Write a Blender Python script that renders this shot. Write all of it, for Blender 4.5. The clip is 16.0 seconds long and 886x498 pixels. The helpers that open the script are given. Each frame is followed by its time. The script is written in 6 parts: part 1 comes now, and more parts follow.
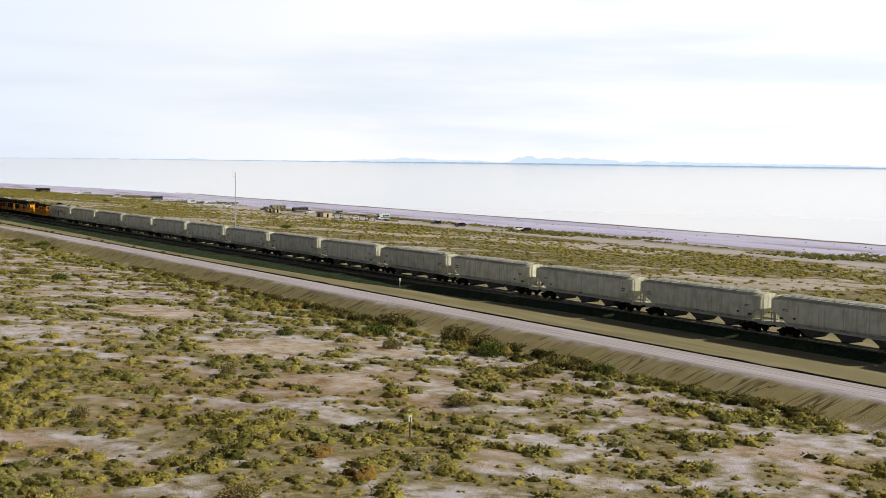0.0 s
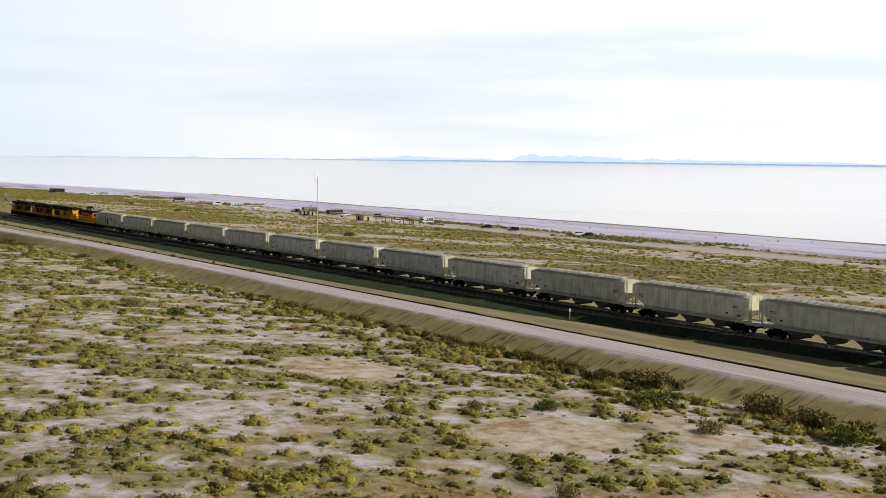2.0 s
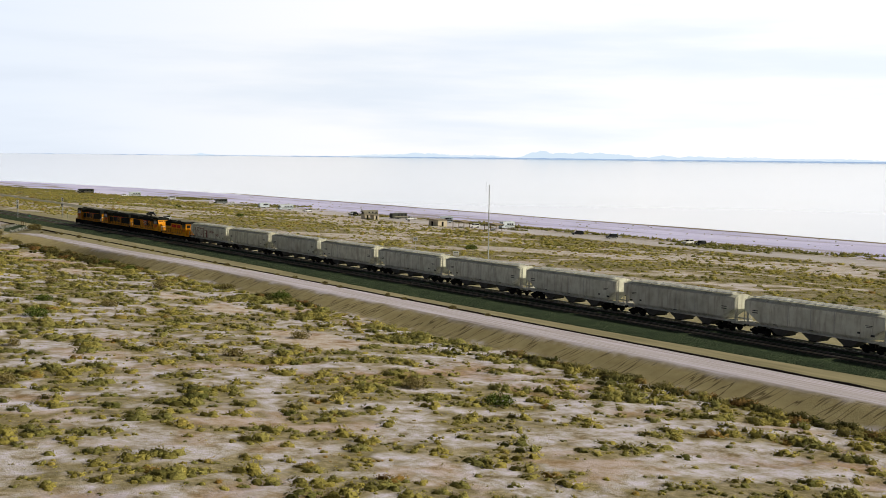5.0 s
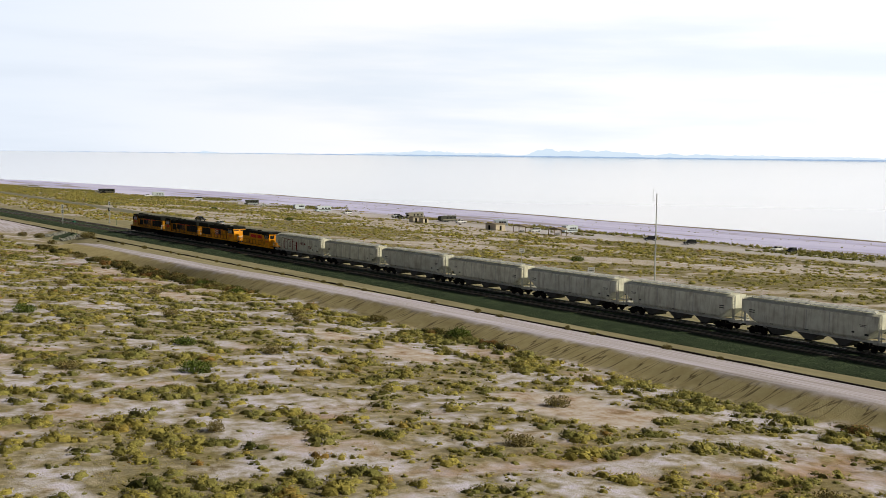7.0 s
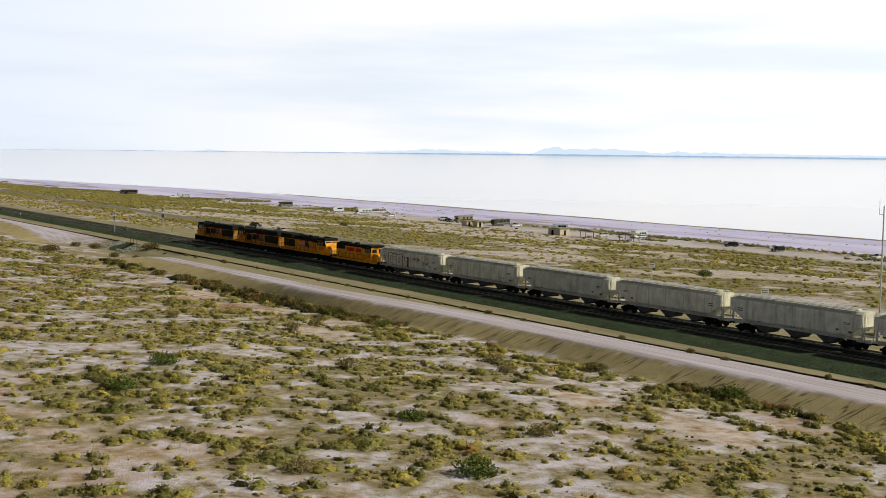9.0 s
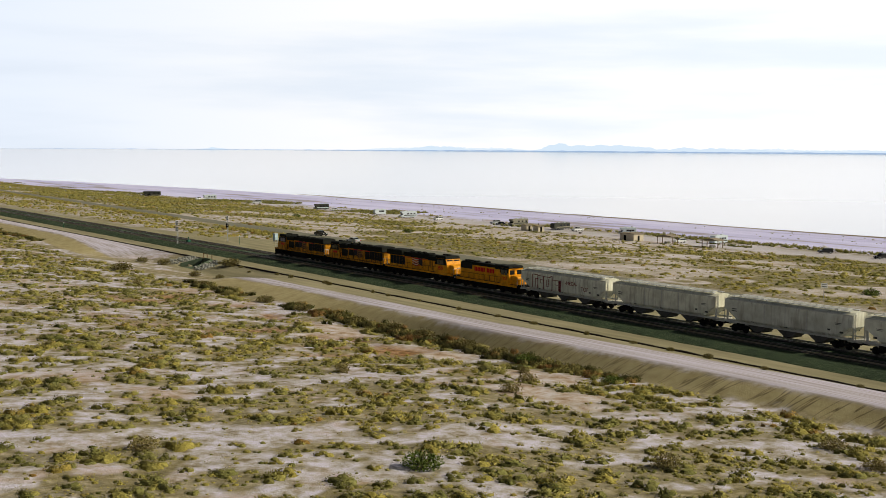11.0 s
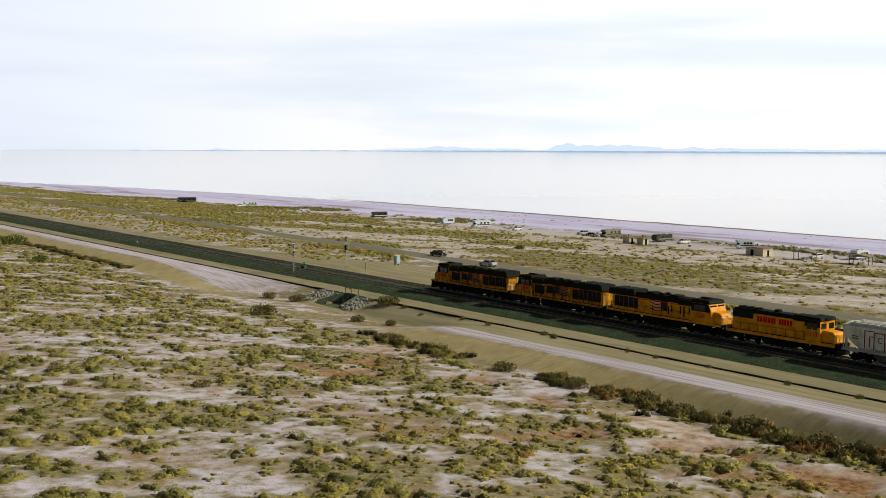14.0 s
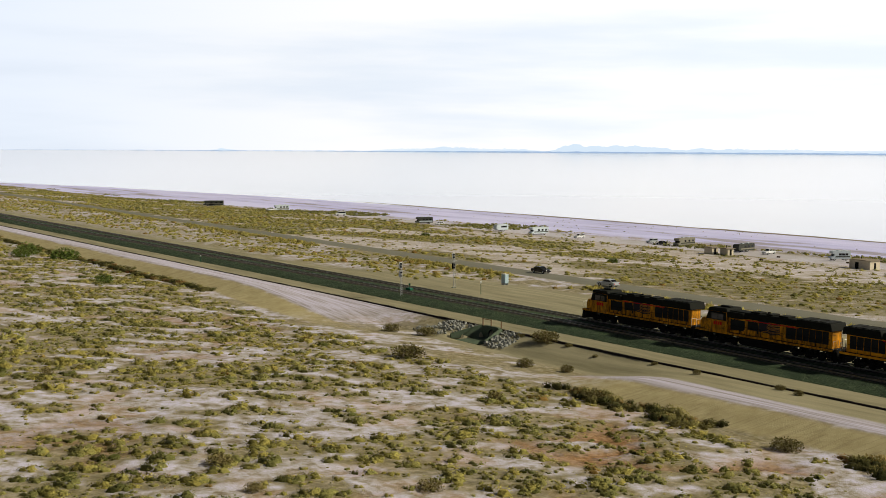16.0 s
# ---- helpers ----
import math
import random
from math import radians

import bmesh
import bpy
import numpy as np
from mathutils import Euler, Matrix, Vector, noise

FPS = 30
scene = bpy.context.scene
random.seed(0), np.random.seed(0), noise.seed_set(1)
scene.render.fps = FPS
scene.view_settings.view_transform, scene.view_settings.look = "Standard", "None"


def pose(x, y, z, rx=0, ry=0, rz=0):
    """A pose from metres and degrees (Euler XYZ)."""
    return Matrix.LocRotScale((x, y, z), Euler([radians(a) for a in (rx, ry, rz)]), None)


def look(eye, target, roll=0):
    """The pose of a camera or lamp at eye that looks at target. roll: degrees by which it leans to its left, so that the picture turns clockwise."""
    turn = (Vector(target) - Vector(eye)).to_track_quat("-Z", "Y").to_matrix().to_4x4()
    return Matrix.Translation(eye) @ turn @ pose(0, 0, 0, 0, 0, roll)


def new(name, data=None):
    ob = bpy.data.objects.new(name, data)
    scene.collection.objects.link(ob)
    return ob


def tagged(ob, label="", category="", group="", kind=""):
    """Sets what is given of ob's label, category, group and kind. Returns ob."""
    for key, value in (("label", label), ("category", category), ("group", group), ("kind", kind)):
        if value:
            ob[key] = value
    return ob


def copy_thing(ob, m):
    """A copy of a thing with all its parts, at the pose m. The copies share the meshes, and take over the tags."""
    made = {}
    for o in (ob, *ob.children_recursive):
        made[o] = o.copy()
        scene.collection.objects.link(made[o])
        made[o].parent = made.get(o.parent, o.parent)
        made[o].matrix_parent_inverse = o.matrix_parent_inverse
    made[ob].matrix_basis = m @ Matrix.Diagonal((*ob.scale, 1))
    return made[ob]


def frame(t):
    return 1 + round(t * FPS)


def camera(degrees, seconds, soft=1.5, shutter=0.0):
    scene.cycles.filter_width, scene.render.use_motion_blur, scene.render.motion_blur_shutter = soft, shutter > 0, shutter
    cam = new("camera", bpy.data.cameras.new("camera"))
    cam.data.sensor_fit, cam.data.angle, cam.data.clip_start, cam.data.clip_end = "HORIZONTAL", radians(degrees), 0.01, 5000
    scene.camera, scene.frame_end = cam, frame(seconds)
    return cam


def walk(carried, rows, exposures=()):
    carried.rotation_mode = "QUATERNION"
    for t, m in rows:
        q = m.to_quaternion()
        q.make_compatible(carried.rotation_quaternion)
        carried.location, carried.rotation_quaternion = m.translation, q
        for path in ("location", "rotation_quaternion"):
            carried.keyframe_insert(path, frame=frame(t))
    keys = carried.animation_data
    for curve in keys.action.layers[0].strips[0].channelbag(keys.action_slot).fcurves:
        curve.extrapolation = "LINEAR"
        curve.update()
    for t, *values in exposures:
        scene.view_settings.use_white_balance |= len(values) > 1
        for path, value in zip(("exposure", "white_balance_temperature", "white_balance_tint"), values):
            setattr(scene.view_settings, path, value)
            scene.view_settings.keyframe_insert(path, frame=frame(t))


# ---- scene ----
cam = camera(42.1, 16.0, soft=0.5)
# seconds, eye x y z, yaw, pitch, lean: x towards the lake from the main track, y along the rails
ROWS = [
    (0, -106.31, -2.34, 19.74, -35.739, -4.348, 0.739),
    (0.5, -106.81, 7.08, 20.05, -35.787, -4.358, 0.731),
    (1, -107.32, 16.50, 20.31, -35.823, -4.369, 0.715),
    (1.5, -107.79, 25.93, 20.53, -35.849, -4.407, 0.702),
    (2, -108.29, 35.43, 20.74, -35.881, -4.465, 0.706),
    (2.5, -108.70, 44.89, 20.88, -35.894, -4.487, 0.703),
    (3, -108.92, 54.16, 20.92, -35.889, -4.510, 0.701),
    (3.5, -109.17, 63.52, 21.04, -35.852, -4.541, 0.696),
    (4, -109.61, 72.90, 21.21, -35.834, -4.564, 0.692),
    (6.5, -112.68, 120.98, 22.11, -35.864, -4.716, 0.665),
    (7, -113.08, 130.50, 22.20, -35.876, -4.736, 0.703),
    (7.5, -113.44, 139.94, 22.31, -35.859, -4.762, 0.756),
    (8, -113.89, 149.31, 22.46, -35.848, -4.788, 0.767),
    (8.5, -114.26, 158.54, 22.57, -35.843, -4.809, 0.737),
    (9, -114.64, 167.85, 22.73, -35.828, -4.836, 0.660),
    (11.5, -116.61, 215.94, 24.07, -35.905, -5.028, 0.363),
    (12, -116.82, 225.63, 24.34, -35.947, -5.045, 0.330),
    (12.5, -116.92, 235.32, 24.56, -35.976, -5.043, 0.306),
    (13, -116.91, 245.03, 24.79, -35.977, -5.043, 0.270),
    (13.5, -116.82, 254.77, 24.94, -35.972, -5.030, 0.246),
    (14, -116.58, 264.44, 25.03, -35.950, -4.997, 0.240),
    (14.5, -116.21, 274.03, 25.05, -35.921, -4.975, 0.279),
    (15, -116.08, 283.78, 25.18, -35.914, -4.962, 0.311),
    (15.5, -116.10, 293.53, 25.36, -35.926, -4.965, 0.330),
    (16, -116.12, 303.26, 25.54, -35.928, -4.978, 0.352),
]
walk(cam, [(t, pose(x, y, z, 90 + pitch, 0, yaw) @ pose(0, 0, 0, 0, 0, lean)) for t, x, y, z, yaw, pitch, lean in ROWS])

# ---- light ----
SUN_AZ, SUN_EL = radians(128), radians(33)   # compass angle from +y towards +x, and height
HAZE_UP = 0.03
world = bpy.data.worlds.new("world")
scene.world = world
world.use_nodes = True
wn, wl = world.node_tree.nodes, world.node_tree.links
wn.clear()


def w_math(op, a, b=0.0, clamp=False):
    k = wn.new("ShaderNodeMath")
    k.operation, k.use_clamp = op, clamp
    for i, v in enumerate((a, b)):
        if isinstance(v, (int, float)):
            k.inputs[i].default_value = v
        else:
            wl.new(v, k.inputs[i])
    return k.outputs[0]


def w_range(v, a, b, c, d):
    k = wn.new("ShaderNodeMapRange")
    k.interpolation_type = "SMOOTHSTEP"
    for i, u in enumerate((a, b, c, d)):
        k.inputs[i + 1].default_value = u
    wl.new(v, k.inputs[0])
    return k.outputs[0]


def w_mix(fac, a, b):
    k = wn.new("ShaderNodeMix")
    k.data_type = "RGBA"
    for key, v in (("Factor", fac), ("A", a), ("B", b)):
        if isinstance(v, tuple):
            k.inputs[key].default_value = (*v, 1)
        elif isinstance(v, (int, float)):
            k.inputs[key].default_value = v
        else:
            wl.new(v, k.inputs[key])
    return k.outputs["Result"]


w_out = wn.new("ShaderNodeOutputWorld")
w_bg = wn.new("ShaderNodeBackground")
w_sky = wn.new("ShaderNodeTexSky")
w_sky.sky_type, w_sky.sun_disc = "NISHITA", False
w_sky.sun_elevation, w_sky.sun_rotation = SUN_EL, SUN_AZ
w_sky.air_density, w_sky.dust_density, w_sky.ozone_density = 0.7, 5.0, 0.4
w_co = wn.new("ShaderNodeTexCoord")
w_sep = wn.new("ShaderNodeSeparateXYZ")
wl.new(w_co.outputs["Generated"], w_sep.inputs[0])
w_map = wn.new("ShaderNodeMapping")
w_map.inputs["Scale"].default_value = (1.6, 1.6, 14.0)
w_noise = wn.new("ShaderNodeTexNoise")
w_noise.inputs["Scale"].default_value, w_noise.inputs["Detail"].default_value = 1.6, 7.0
w_noise.inputs["Roughness"].default_value = 0.5
wl.new(w_co.outputs["Generated"], w_map.inputs["Vector"])
wl.new(w_map.outputs["Vector"], w_noise.inputs["Vector"])
# thin cloud and haze: white and bright low down, brighter still towards the sun, thinner overhead
sunward = w_math("ADD", w_math("MULTIPLY", w_sep.outputs[0], math.sin(SUN_AZ)), w_math("MULTIPLY", w_sep.outputs[1], math.cos(SUN_AZ)))
glow = w_math("ADD", w_range(sunward, -1.0, -0.40, 0.18, 1.0), w_range(sunward, -0.35, 0.6, 0.0, 0.16))
veil = w_math("MULTIPLY", w_range(w_sep.outputs[2], 0.14, 0.22, 1.0, HAZE_UP), w_range(w_noise.outputs["Fac"], 0.25, 0.6, 0.92, 1.0))
tone = w_mix(w_range(w_noise.outputs["Fac"], 0.30, 0.58, 0.0, 1.0), (8.5, 9.2, 10.15), (10.0, 10.0, 10.05))
tone = w_mix(w_range(sunward, -0.50, -0.02, 0.0, 1.0), (8.2, 9.0, 10.2), tone)
w_scale = wn.new("ShaderNodeVectorMath")
w_scale.operation = "SCALE"
wl.new(tone, w_scale.inputs[0])
wl.new(glow, w_scale.inputs["Scale"])
w_dim = wn.new("ShaderNodeVectorMath")
w_dim.operation = "SCALE"
w_dim.inputs["Scale"].default_value = 0.13
wl.new(w_sky.outputs["Color"], w_dim.inputs[0])
wl.new(w_mix(veil, w_dim.outputs[0], w_scale.outputs[0]), w_bg.inputs["Color"])
wl.new(w_bg.outputs["Background"], w_out.inputs["Surface"])
w_bg.inputs["Strength"].default_value = 0.1

sun = new("sun", bpy.data.lights.new("sun", "SUN"))
sun.data.energy, sun.data.angle, sun.data.color = 4.35, radians(1.2), (1.0, 0.90, 0.67)
sun_way = Vector((math.sin(SUN_AZ) * math.cos(SUN_EL), math.cos(SUN_AZ) * math.cos(SUN_EL), math.sin(SUN_EL)))
sun.matrix_world = look((60, 150, 200), Vector((60, 150, 200)) - sun_way)

# ---- materials ----
def shader(name, rough=0.8, metal=0.0):
    """A new node material: its node maker, its linker and its principled shader."""
    m = bpy.data.materials.new(name)
    m.use_nodes = True
    nt = m.node_tree
    b = nt.nodes["Principled BSDF"]
    b.inputs["Roughness"].default_value, b.inputs["Metallic"].default_value = rough, metal
    b.inputs["Specular IOR Level"].default_value = 0.10 if rough >= 0.4 else 0.4
    return m, nt.nodes, nt.links, b


def noise_tex(n, l, scale, detail=5.0, rough=0.6, stretch=None):
    """A noise texture over real-world metres."""
    g = n.new("ShaderNodeNewGeometry")
    t = n.new("ShaderNodeTexNoise")
    t.inputs["Scale"].default_value, t.inputs["Detail"].default_value, t.inputs["Roughness"].default_value = scale, detail, rough
    if stretch:
        mp = n.new("ShaderNodeMapping")
        mp.inputs["Scale"].default_value = stretch
        l.new(g.outputs["Position"], mp.inputs["Vector"])
        l.new(mp.outputs["Vector"], t.inputs["Vector"])
    else:
        l.new(g.outputs["Position"], t.inputs["Vector"])
    return t.outputs["Fac"]


def ramp(n, l, fac, stops):
    r = n.new("ShaderNodeValToRGB")
    e = r.color_ramp.elements
    while len(e) < len(stops):
        e.new(0.5)
    for k, (p, c) in zip(e, stops):
        k.position, k.color = p, (*c, 1) if len(c) == 3 else c
    l.new(fac, r.inputs["Fac"])
    return r.outputs["Color"]


def blend(n, l, fac, a, b, how="MIX"):
    m = n.new("ShaderNodeMix")
    m.data_type, m.blend_type = "RGBA", how
    for key, v in (("Factor", fac), ("A", a), ("B", b)):
        if isinstance(v, (int, float)):
            m.inputs[key].default_value = v
        elif isinstance(v, tuple):
            m.inputs[key].default_value = (*v, 1)
        else:
            l.new(v, m.inputs[key])
    return m.outputs["Result"]


def bumped(n, l, b, height, strength=0.5, distance=0.05):
    k = n.new("ShaderNodeBump")
    k.inputs["Strength"].default_value, k.inputs["Distance"].default_value = strength, distance
    l.new(height, k.inputs["Height"])
    l.new(k.outputs["Normal"], b.inputs["Normal"])


def worn(name, colour, rough=0.6, metal=0.0, dark=0.6, light=1.15, scale=1.5, grain=12.0, bump=0.15):
    """A painted or bare surface with broad stains and fine grain round one colour."""
    m, n, l, b = shader(name, rough, metal)
    wide, fine = noise_tex(n, l, scale), noise_tex(n, l, grain, 3.0)
    lo, hi = tuple(c * dark for c in colour), tuple(min(1.0, c * light) for c in colour)
    c1 = ramp(n, l, wide, [(0.3, lo), (0.62, colour)])
    c2 = ramp(n, l, fine, [(0.35, tuple(c * 0.75 for c in colour)), (0.7, hi)])
    l.new(blend(n, l, 0.45, c1, c2), b.inputs["Base Color"])
    if bump:
        bumped(n, l, b, fine, bump, 0.02)
    return m


def plain(name, colour, rough=0.5, metal=0.0):
    m, n, l, b = shader(name, rough, metal)
    b.inputs["Base Color"].default_value = (*colour, 1)
    return m


def ground_material():
    """Salt-crusted desert soil, with made ground near the rails and the salt flat by the lake, by the sheet's own zones."""
    m, n, l, b = shader("desert_soil", 0.95)
    at = n.new("ShaderNodeAttribute")
    at.attribute_name = "zones"
    sep = n.new("ShaderNodeSeparateColor")
    l.new(at.outputs["Color"], sep.inputs["Color"])
    wide, mid, fine = noise_tex(n, l, 0.09, 9, 0.65), noise_tex(n, l, 0.62, 9, 0.68), noise_tex(n, l, 7.0, 4)
    grown = n.new("ShaderNodeAttribute")
    grown.attribute_name = "cover"
    sand = ramp(n, l, mid, [(0.34, (0.18, 0.145, 0.09)), (0.43, (0.35, 0.315, 0.27)), (0.50, (0.475, 0.455, 0.49)), (0.60, (0.62, 0.60, 0.765))])
    red = ramp(n, l, wide, [(0.54, (0, 0, 0)), (0.62, (0.8, 0.8, 0.8))])
    sand = blend(n, l, red, sand, blend(n, l, 0.55, sand, (0.42, 0.27, 0.16)))
    mould = ramp(n, l, noise_tex(n, l, 1.1, 6, 0.7), [(0.32, (0.105, 0.090, 0.034)), (0.50, (0.235, 0.205, 0.105)), (0.66, (0.42, 0.37, 0.27))])
    soil = blend(n, l, ramp(n, l, blend(n, l, 0.55, noise_tex(n, l, 0.55, 9, 0.72), grown.outputs["Fac"]), [(0.36, (0, 0, 0)), (0.60, (0.9, 0.9, 0.9))]), sand, mould)
    soil = blend(n, l, ramp(n, l, fine, [(0.45, (0.0, 0.0, 0.0)), (0.72, (0.32, 0.32, 0.32))]), soil, (0.20, 0.165, 0.10))
    pad_fine = noise_tex(n, l, 0.5, 5, 0.6, (1.0, 0.12, 1.0))
    pad = ramp(n, l, pad_fine, [(0.3, (0.205, 0.190, 0.120)), (0.7, (0.345, 0.318, 0.215))])
    track = noise_tex(n, l, 1.6, 4, 0.6, (1.0, 0.03, 1.0))
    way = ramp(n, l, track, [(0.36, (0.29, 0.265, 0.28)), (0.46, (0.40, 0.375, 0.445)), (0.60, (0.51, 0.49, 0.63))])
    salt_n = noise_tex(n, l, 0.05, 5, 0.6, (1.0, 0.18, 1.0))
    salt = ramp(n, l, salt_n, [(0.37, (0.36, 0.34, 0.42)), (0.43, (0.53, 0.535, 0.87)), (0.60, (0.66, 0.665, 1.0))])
    place = n.new("ShaderNodeSeparateXYZ")
    l.new(n.new("ShaderNodeNewGeometry").outputs["Position"], place.inputs[0])
    across = n.new("ShaderNodeMath")
    across.operation = "MULTIPLY"
    across.inputs[1].default_value = 0.25
    l.new(place.outputs[0], across.inputs[0])
    slant = n.new("ShaderNodeMath")
    l.new(across.outputs[0], slant.inputs[0])
    l.new(place.outputs[1], slant.inputs[1])
    rill_at = n.new("ShaderNodeCombineXYZ")
    l.new(slant.outputs[0], rill_at.inputs[0])
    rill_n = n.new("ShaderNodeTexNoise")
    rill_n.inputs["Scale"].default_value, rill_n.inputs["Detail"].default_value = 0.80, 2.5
    down = n.new("ShaderNodeMath")
    down.operation = "MULTIPLY"
    down.inputs[1].default_value = 0.3
    l.new(place.outputs[2], down.inputs[0])
    l.new(down.outputs[0], rill_at.inputs[1])
    l.new(rill_at.outputs[0], rill_n.inputs["Vector"])
    # rills are drawn as dark lines, their groove shade put into the colour
    rill_shade = ramp(n, l, rill_n.outputs["Fac"], [(0.470, (0, 0, 0)), (0.495, (0.9, 0.9, 0.9)), (0.520, (0, 0, 0))])
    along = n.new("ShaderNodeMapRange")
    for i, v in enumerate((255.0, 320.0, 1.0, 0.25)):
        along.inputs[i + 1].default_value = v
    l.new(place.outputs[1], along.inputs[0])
    rill_shade = blend(n, l, along.outputs[0], (0.0, 0.0, 0.0), rill_shade)
    bank = blend(n, l, rill_shade, ramp(n, l, mid, [(0.3, (0.36, 0.305, 0.165)), (0.7, (0.49, 0.43, 0.255))]), (0.07, 0.05, 0.03))
    pan = n.new("ShaderNodeAttribute")
    pan.attribute_name = "pans"
    clay = ramp(n, l, noise_tex(n, l, 0.45, 10, 0.72), [(0.38, (0.26, 0.175, 0.105)), (0.45, (0.42, 0.33, 0.265)), (0.52, (0.50, 0.44, 0.415)), (0.60, (0.58, 0.55, 0.60))])
    soil = blend(n, l, pan.outputs["Fac"], soil, clay)
    cut = n.new("ShaderNodeAttribute")
    cut.attribute_name = "scar"
    rust = ramp(n, l, noise_tex(n, l, 1.4, 6, 0.7), [(0.36, (0.10, 0.050, 0.018)), (0.52, (0.30, 0.165, 0.07)), (0.66, (0.44, 0.29, 0.17))])
    soil = blend(n, l, cut.outputs["Fac"], soil, rust)
    reach = n.new("ShaderNodeMath")
    reach.operation = "MULTIPLY"
    reach.inputs[1].default_value = 0.0025
    l.new(place.outputs[0], reach.inputs[0])
    lakeside = ramp(n, l, reach.outputs[0], [(0.11, (0, 0, 0)), (0.14, (0.62, 0.62, 0.62)), (0.455, (0.62, 0.62, 0.62)), (0.47, (0, 0, 0))])
    turf = ramp(n, l, blend(n, l, 0.55, noise_tex(n, l, 0.25, 9, 0.7), grown.outputs["Fac"]), [(0.24, (0.62, 0.59, 0.67)), (0.33, (0.44, 0.39, 0.34)), (0.45, (0.235, 0.205, 0.095)), (0.68, (0.12, 0.108, 0.042))])
    soil = blend(n, l, lakeside, soil, turf)
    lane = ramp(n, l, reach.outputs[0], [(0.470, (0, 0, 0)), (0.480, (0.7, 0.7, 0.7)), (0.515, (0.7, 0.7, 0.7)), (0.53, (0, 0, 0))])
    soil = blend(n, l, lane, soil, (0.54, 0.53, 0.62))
    c = blend(n, l, sep.outputs["Red"], soil, pad)
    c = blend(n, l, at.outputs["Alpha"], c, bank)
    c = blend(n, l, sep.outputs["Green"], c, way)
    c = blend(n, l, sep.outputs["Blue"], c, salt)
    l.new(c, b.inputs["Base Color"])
    bumped(n, l, b, blend(n, l, 0.5, mid, fine), 0.8, 0.2)
    return m


MAT = {
    "ground": ground_material(),
    "bank": worn("bank_soil", (0.26, 0.215, 0.16), 0.95, dark=0.7, scale=0.4, grain=4.0),
    "asphalt": worn("asphalt", (0.20, 0.20, 0.165), 0.85, dark=0.8, scale=0.2, grain=6.0),
    "dike": worn("old_asphalt", (0.035, 0.03, 0.028), 0.95, scale=0.7),
    "rail": worn("rail_steel", (0.30, 0.27, 0.25), 0.32, 0.85),
    "tie": worn("dark_tie", (0.11, 0.10, 0.085), 0.9),
    "grey": worn("roof_grey", (0.011, 0.013, 0.011), 0.75, scale=0.8),
    "black": worn("black_running_gear", (0.008, 0.008, 0.008), 0.8, scale=2.0),
    "hopper": worn("hopper_grey", (0.55, 0.555, 0.52), 0.6, dark=0.72, scale=0.7, grain=4.0, bump=0.05),
    "galv": worn("galvanised_steel", (0.60, 0.62, 0.64), 0.35, 0.5),
    "red": worn("red_paint", (0.62, 0.008, 0.012), 0.5, dark=0.8),
    "white": worn("white_paint", (0.78, 0.78, 0.76), 0.5, dark=0.85),
    "glass": plain("dark_glass", (0.012, 0.015, 0.018), 0.05),
    "shed": worn("pale_blue_steel", (0.42, 0.56, 0.66), 0.5, dark=0.88),
    "tan": worn("tan_block", (0.62, 0.56, 0.45), 0.9, dark=0.8),
    "roofbrown": worn("brown_roof", (0.29, 0.25, 0.195), 0.85),
}


def ballast_material():
    """Dark greenish crushed stone: pale and dark stones side by side."""
    m, n, l, b = shader("crushed_stone", 0.95)
    broad, stones = noise_tex(n, l, 0.5, 4), noise_tex(n, l, 5.5, 3, 0.8)
    c = ramp(n, l, stones, [(0.36, (0.010, 0.017, 0.010)), (0.50, (0.034, 0.062, 0.038)), (0.64, (0.11, 0.145, 0.095))])
    l.new(blend(n, l, 1.0, c, ramp(n, l, broad, [(0.35, (0.7, 0.7, 0.7)), (0.65, (1.15, 1.1, 1.0))]), "MULTIPLY"), b.inputs["Base Color"])
    bumped(n, l, b, stones, 1.0, 0.12)
    return m


MAT["ballast"] = ballast_material()


def water_material():
    m, n, l, b = shader("lake_water", 0.09)
    # pale base stands in for part of the sky's reflection
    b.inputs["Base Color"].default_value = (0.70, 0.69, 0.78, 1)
    b.inputs["IOR"].default_value = 1.33
    bumped(n, l, b, noise_tex(n, l, 0.35, 4, 0.6, (1.0, 0.5, 1.0)), 0.05, 0.1)
    return m


MAT["water"] = water_material()


def varied(name, colour, rough):
    """Weathered paint that differs a little from wagon to wagon, with rust streaks running down."""
    m, n, l, b = shader(name, rough)
    info = n.new("ShaderNodeObjectInfo")
    tone = ramp(n, l, info.outputs["Random"], [(0.0, tuple(c * 0.82 for c in colour)), (0.5, colour), (1.0, (colour[0] * 1.05, colour[1] * 1.02, colour[2] * 0.95))])
    broad = ramp(n, l, noise_tex(n, l, 0.7, 5), [(0.3, (0.72, 0.71, 0.68)), (0.6, (1, 1, 1))])
    drip = ramp(n, l, noise_tex(n, l, 2.2, 5, 0.6, (1.0, 1.0, 0.12)), [(0.50, (0, 0, 0)), (0.72, (0.48, 0.48, 0.48))])
    c = blend(n, l, 1.0, tone, broad, "MULTIPLY")
    l.new(blend(n, l, drip, c, (0.15, 0.095, 0.055)), b.inputs["Base Color"])
    return m


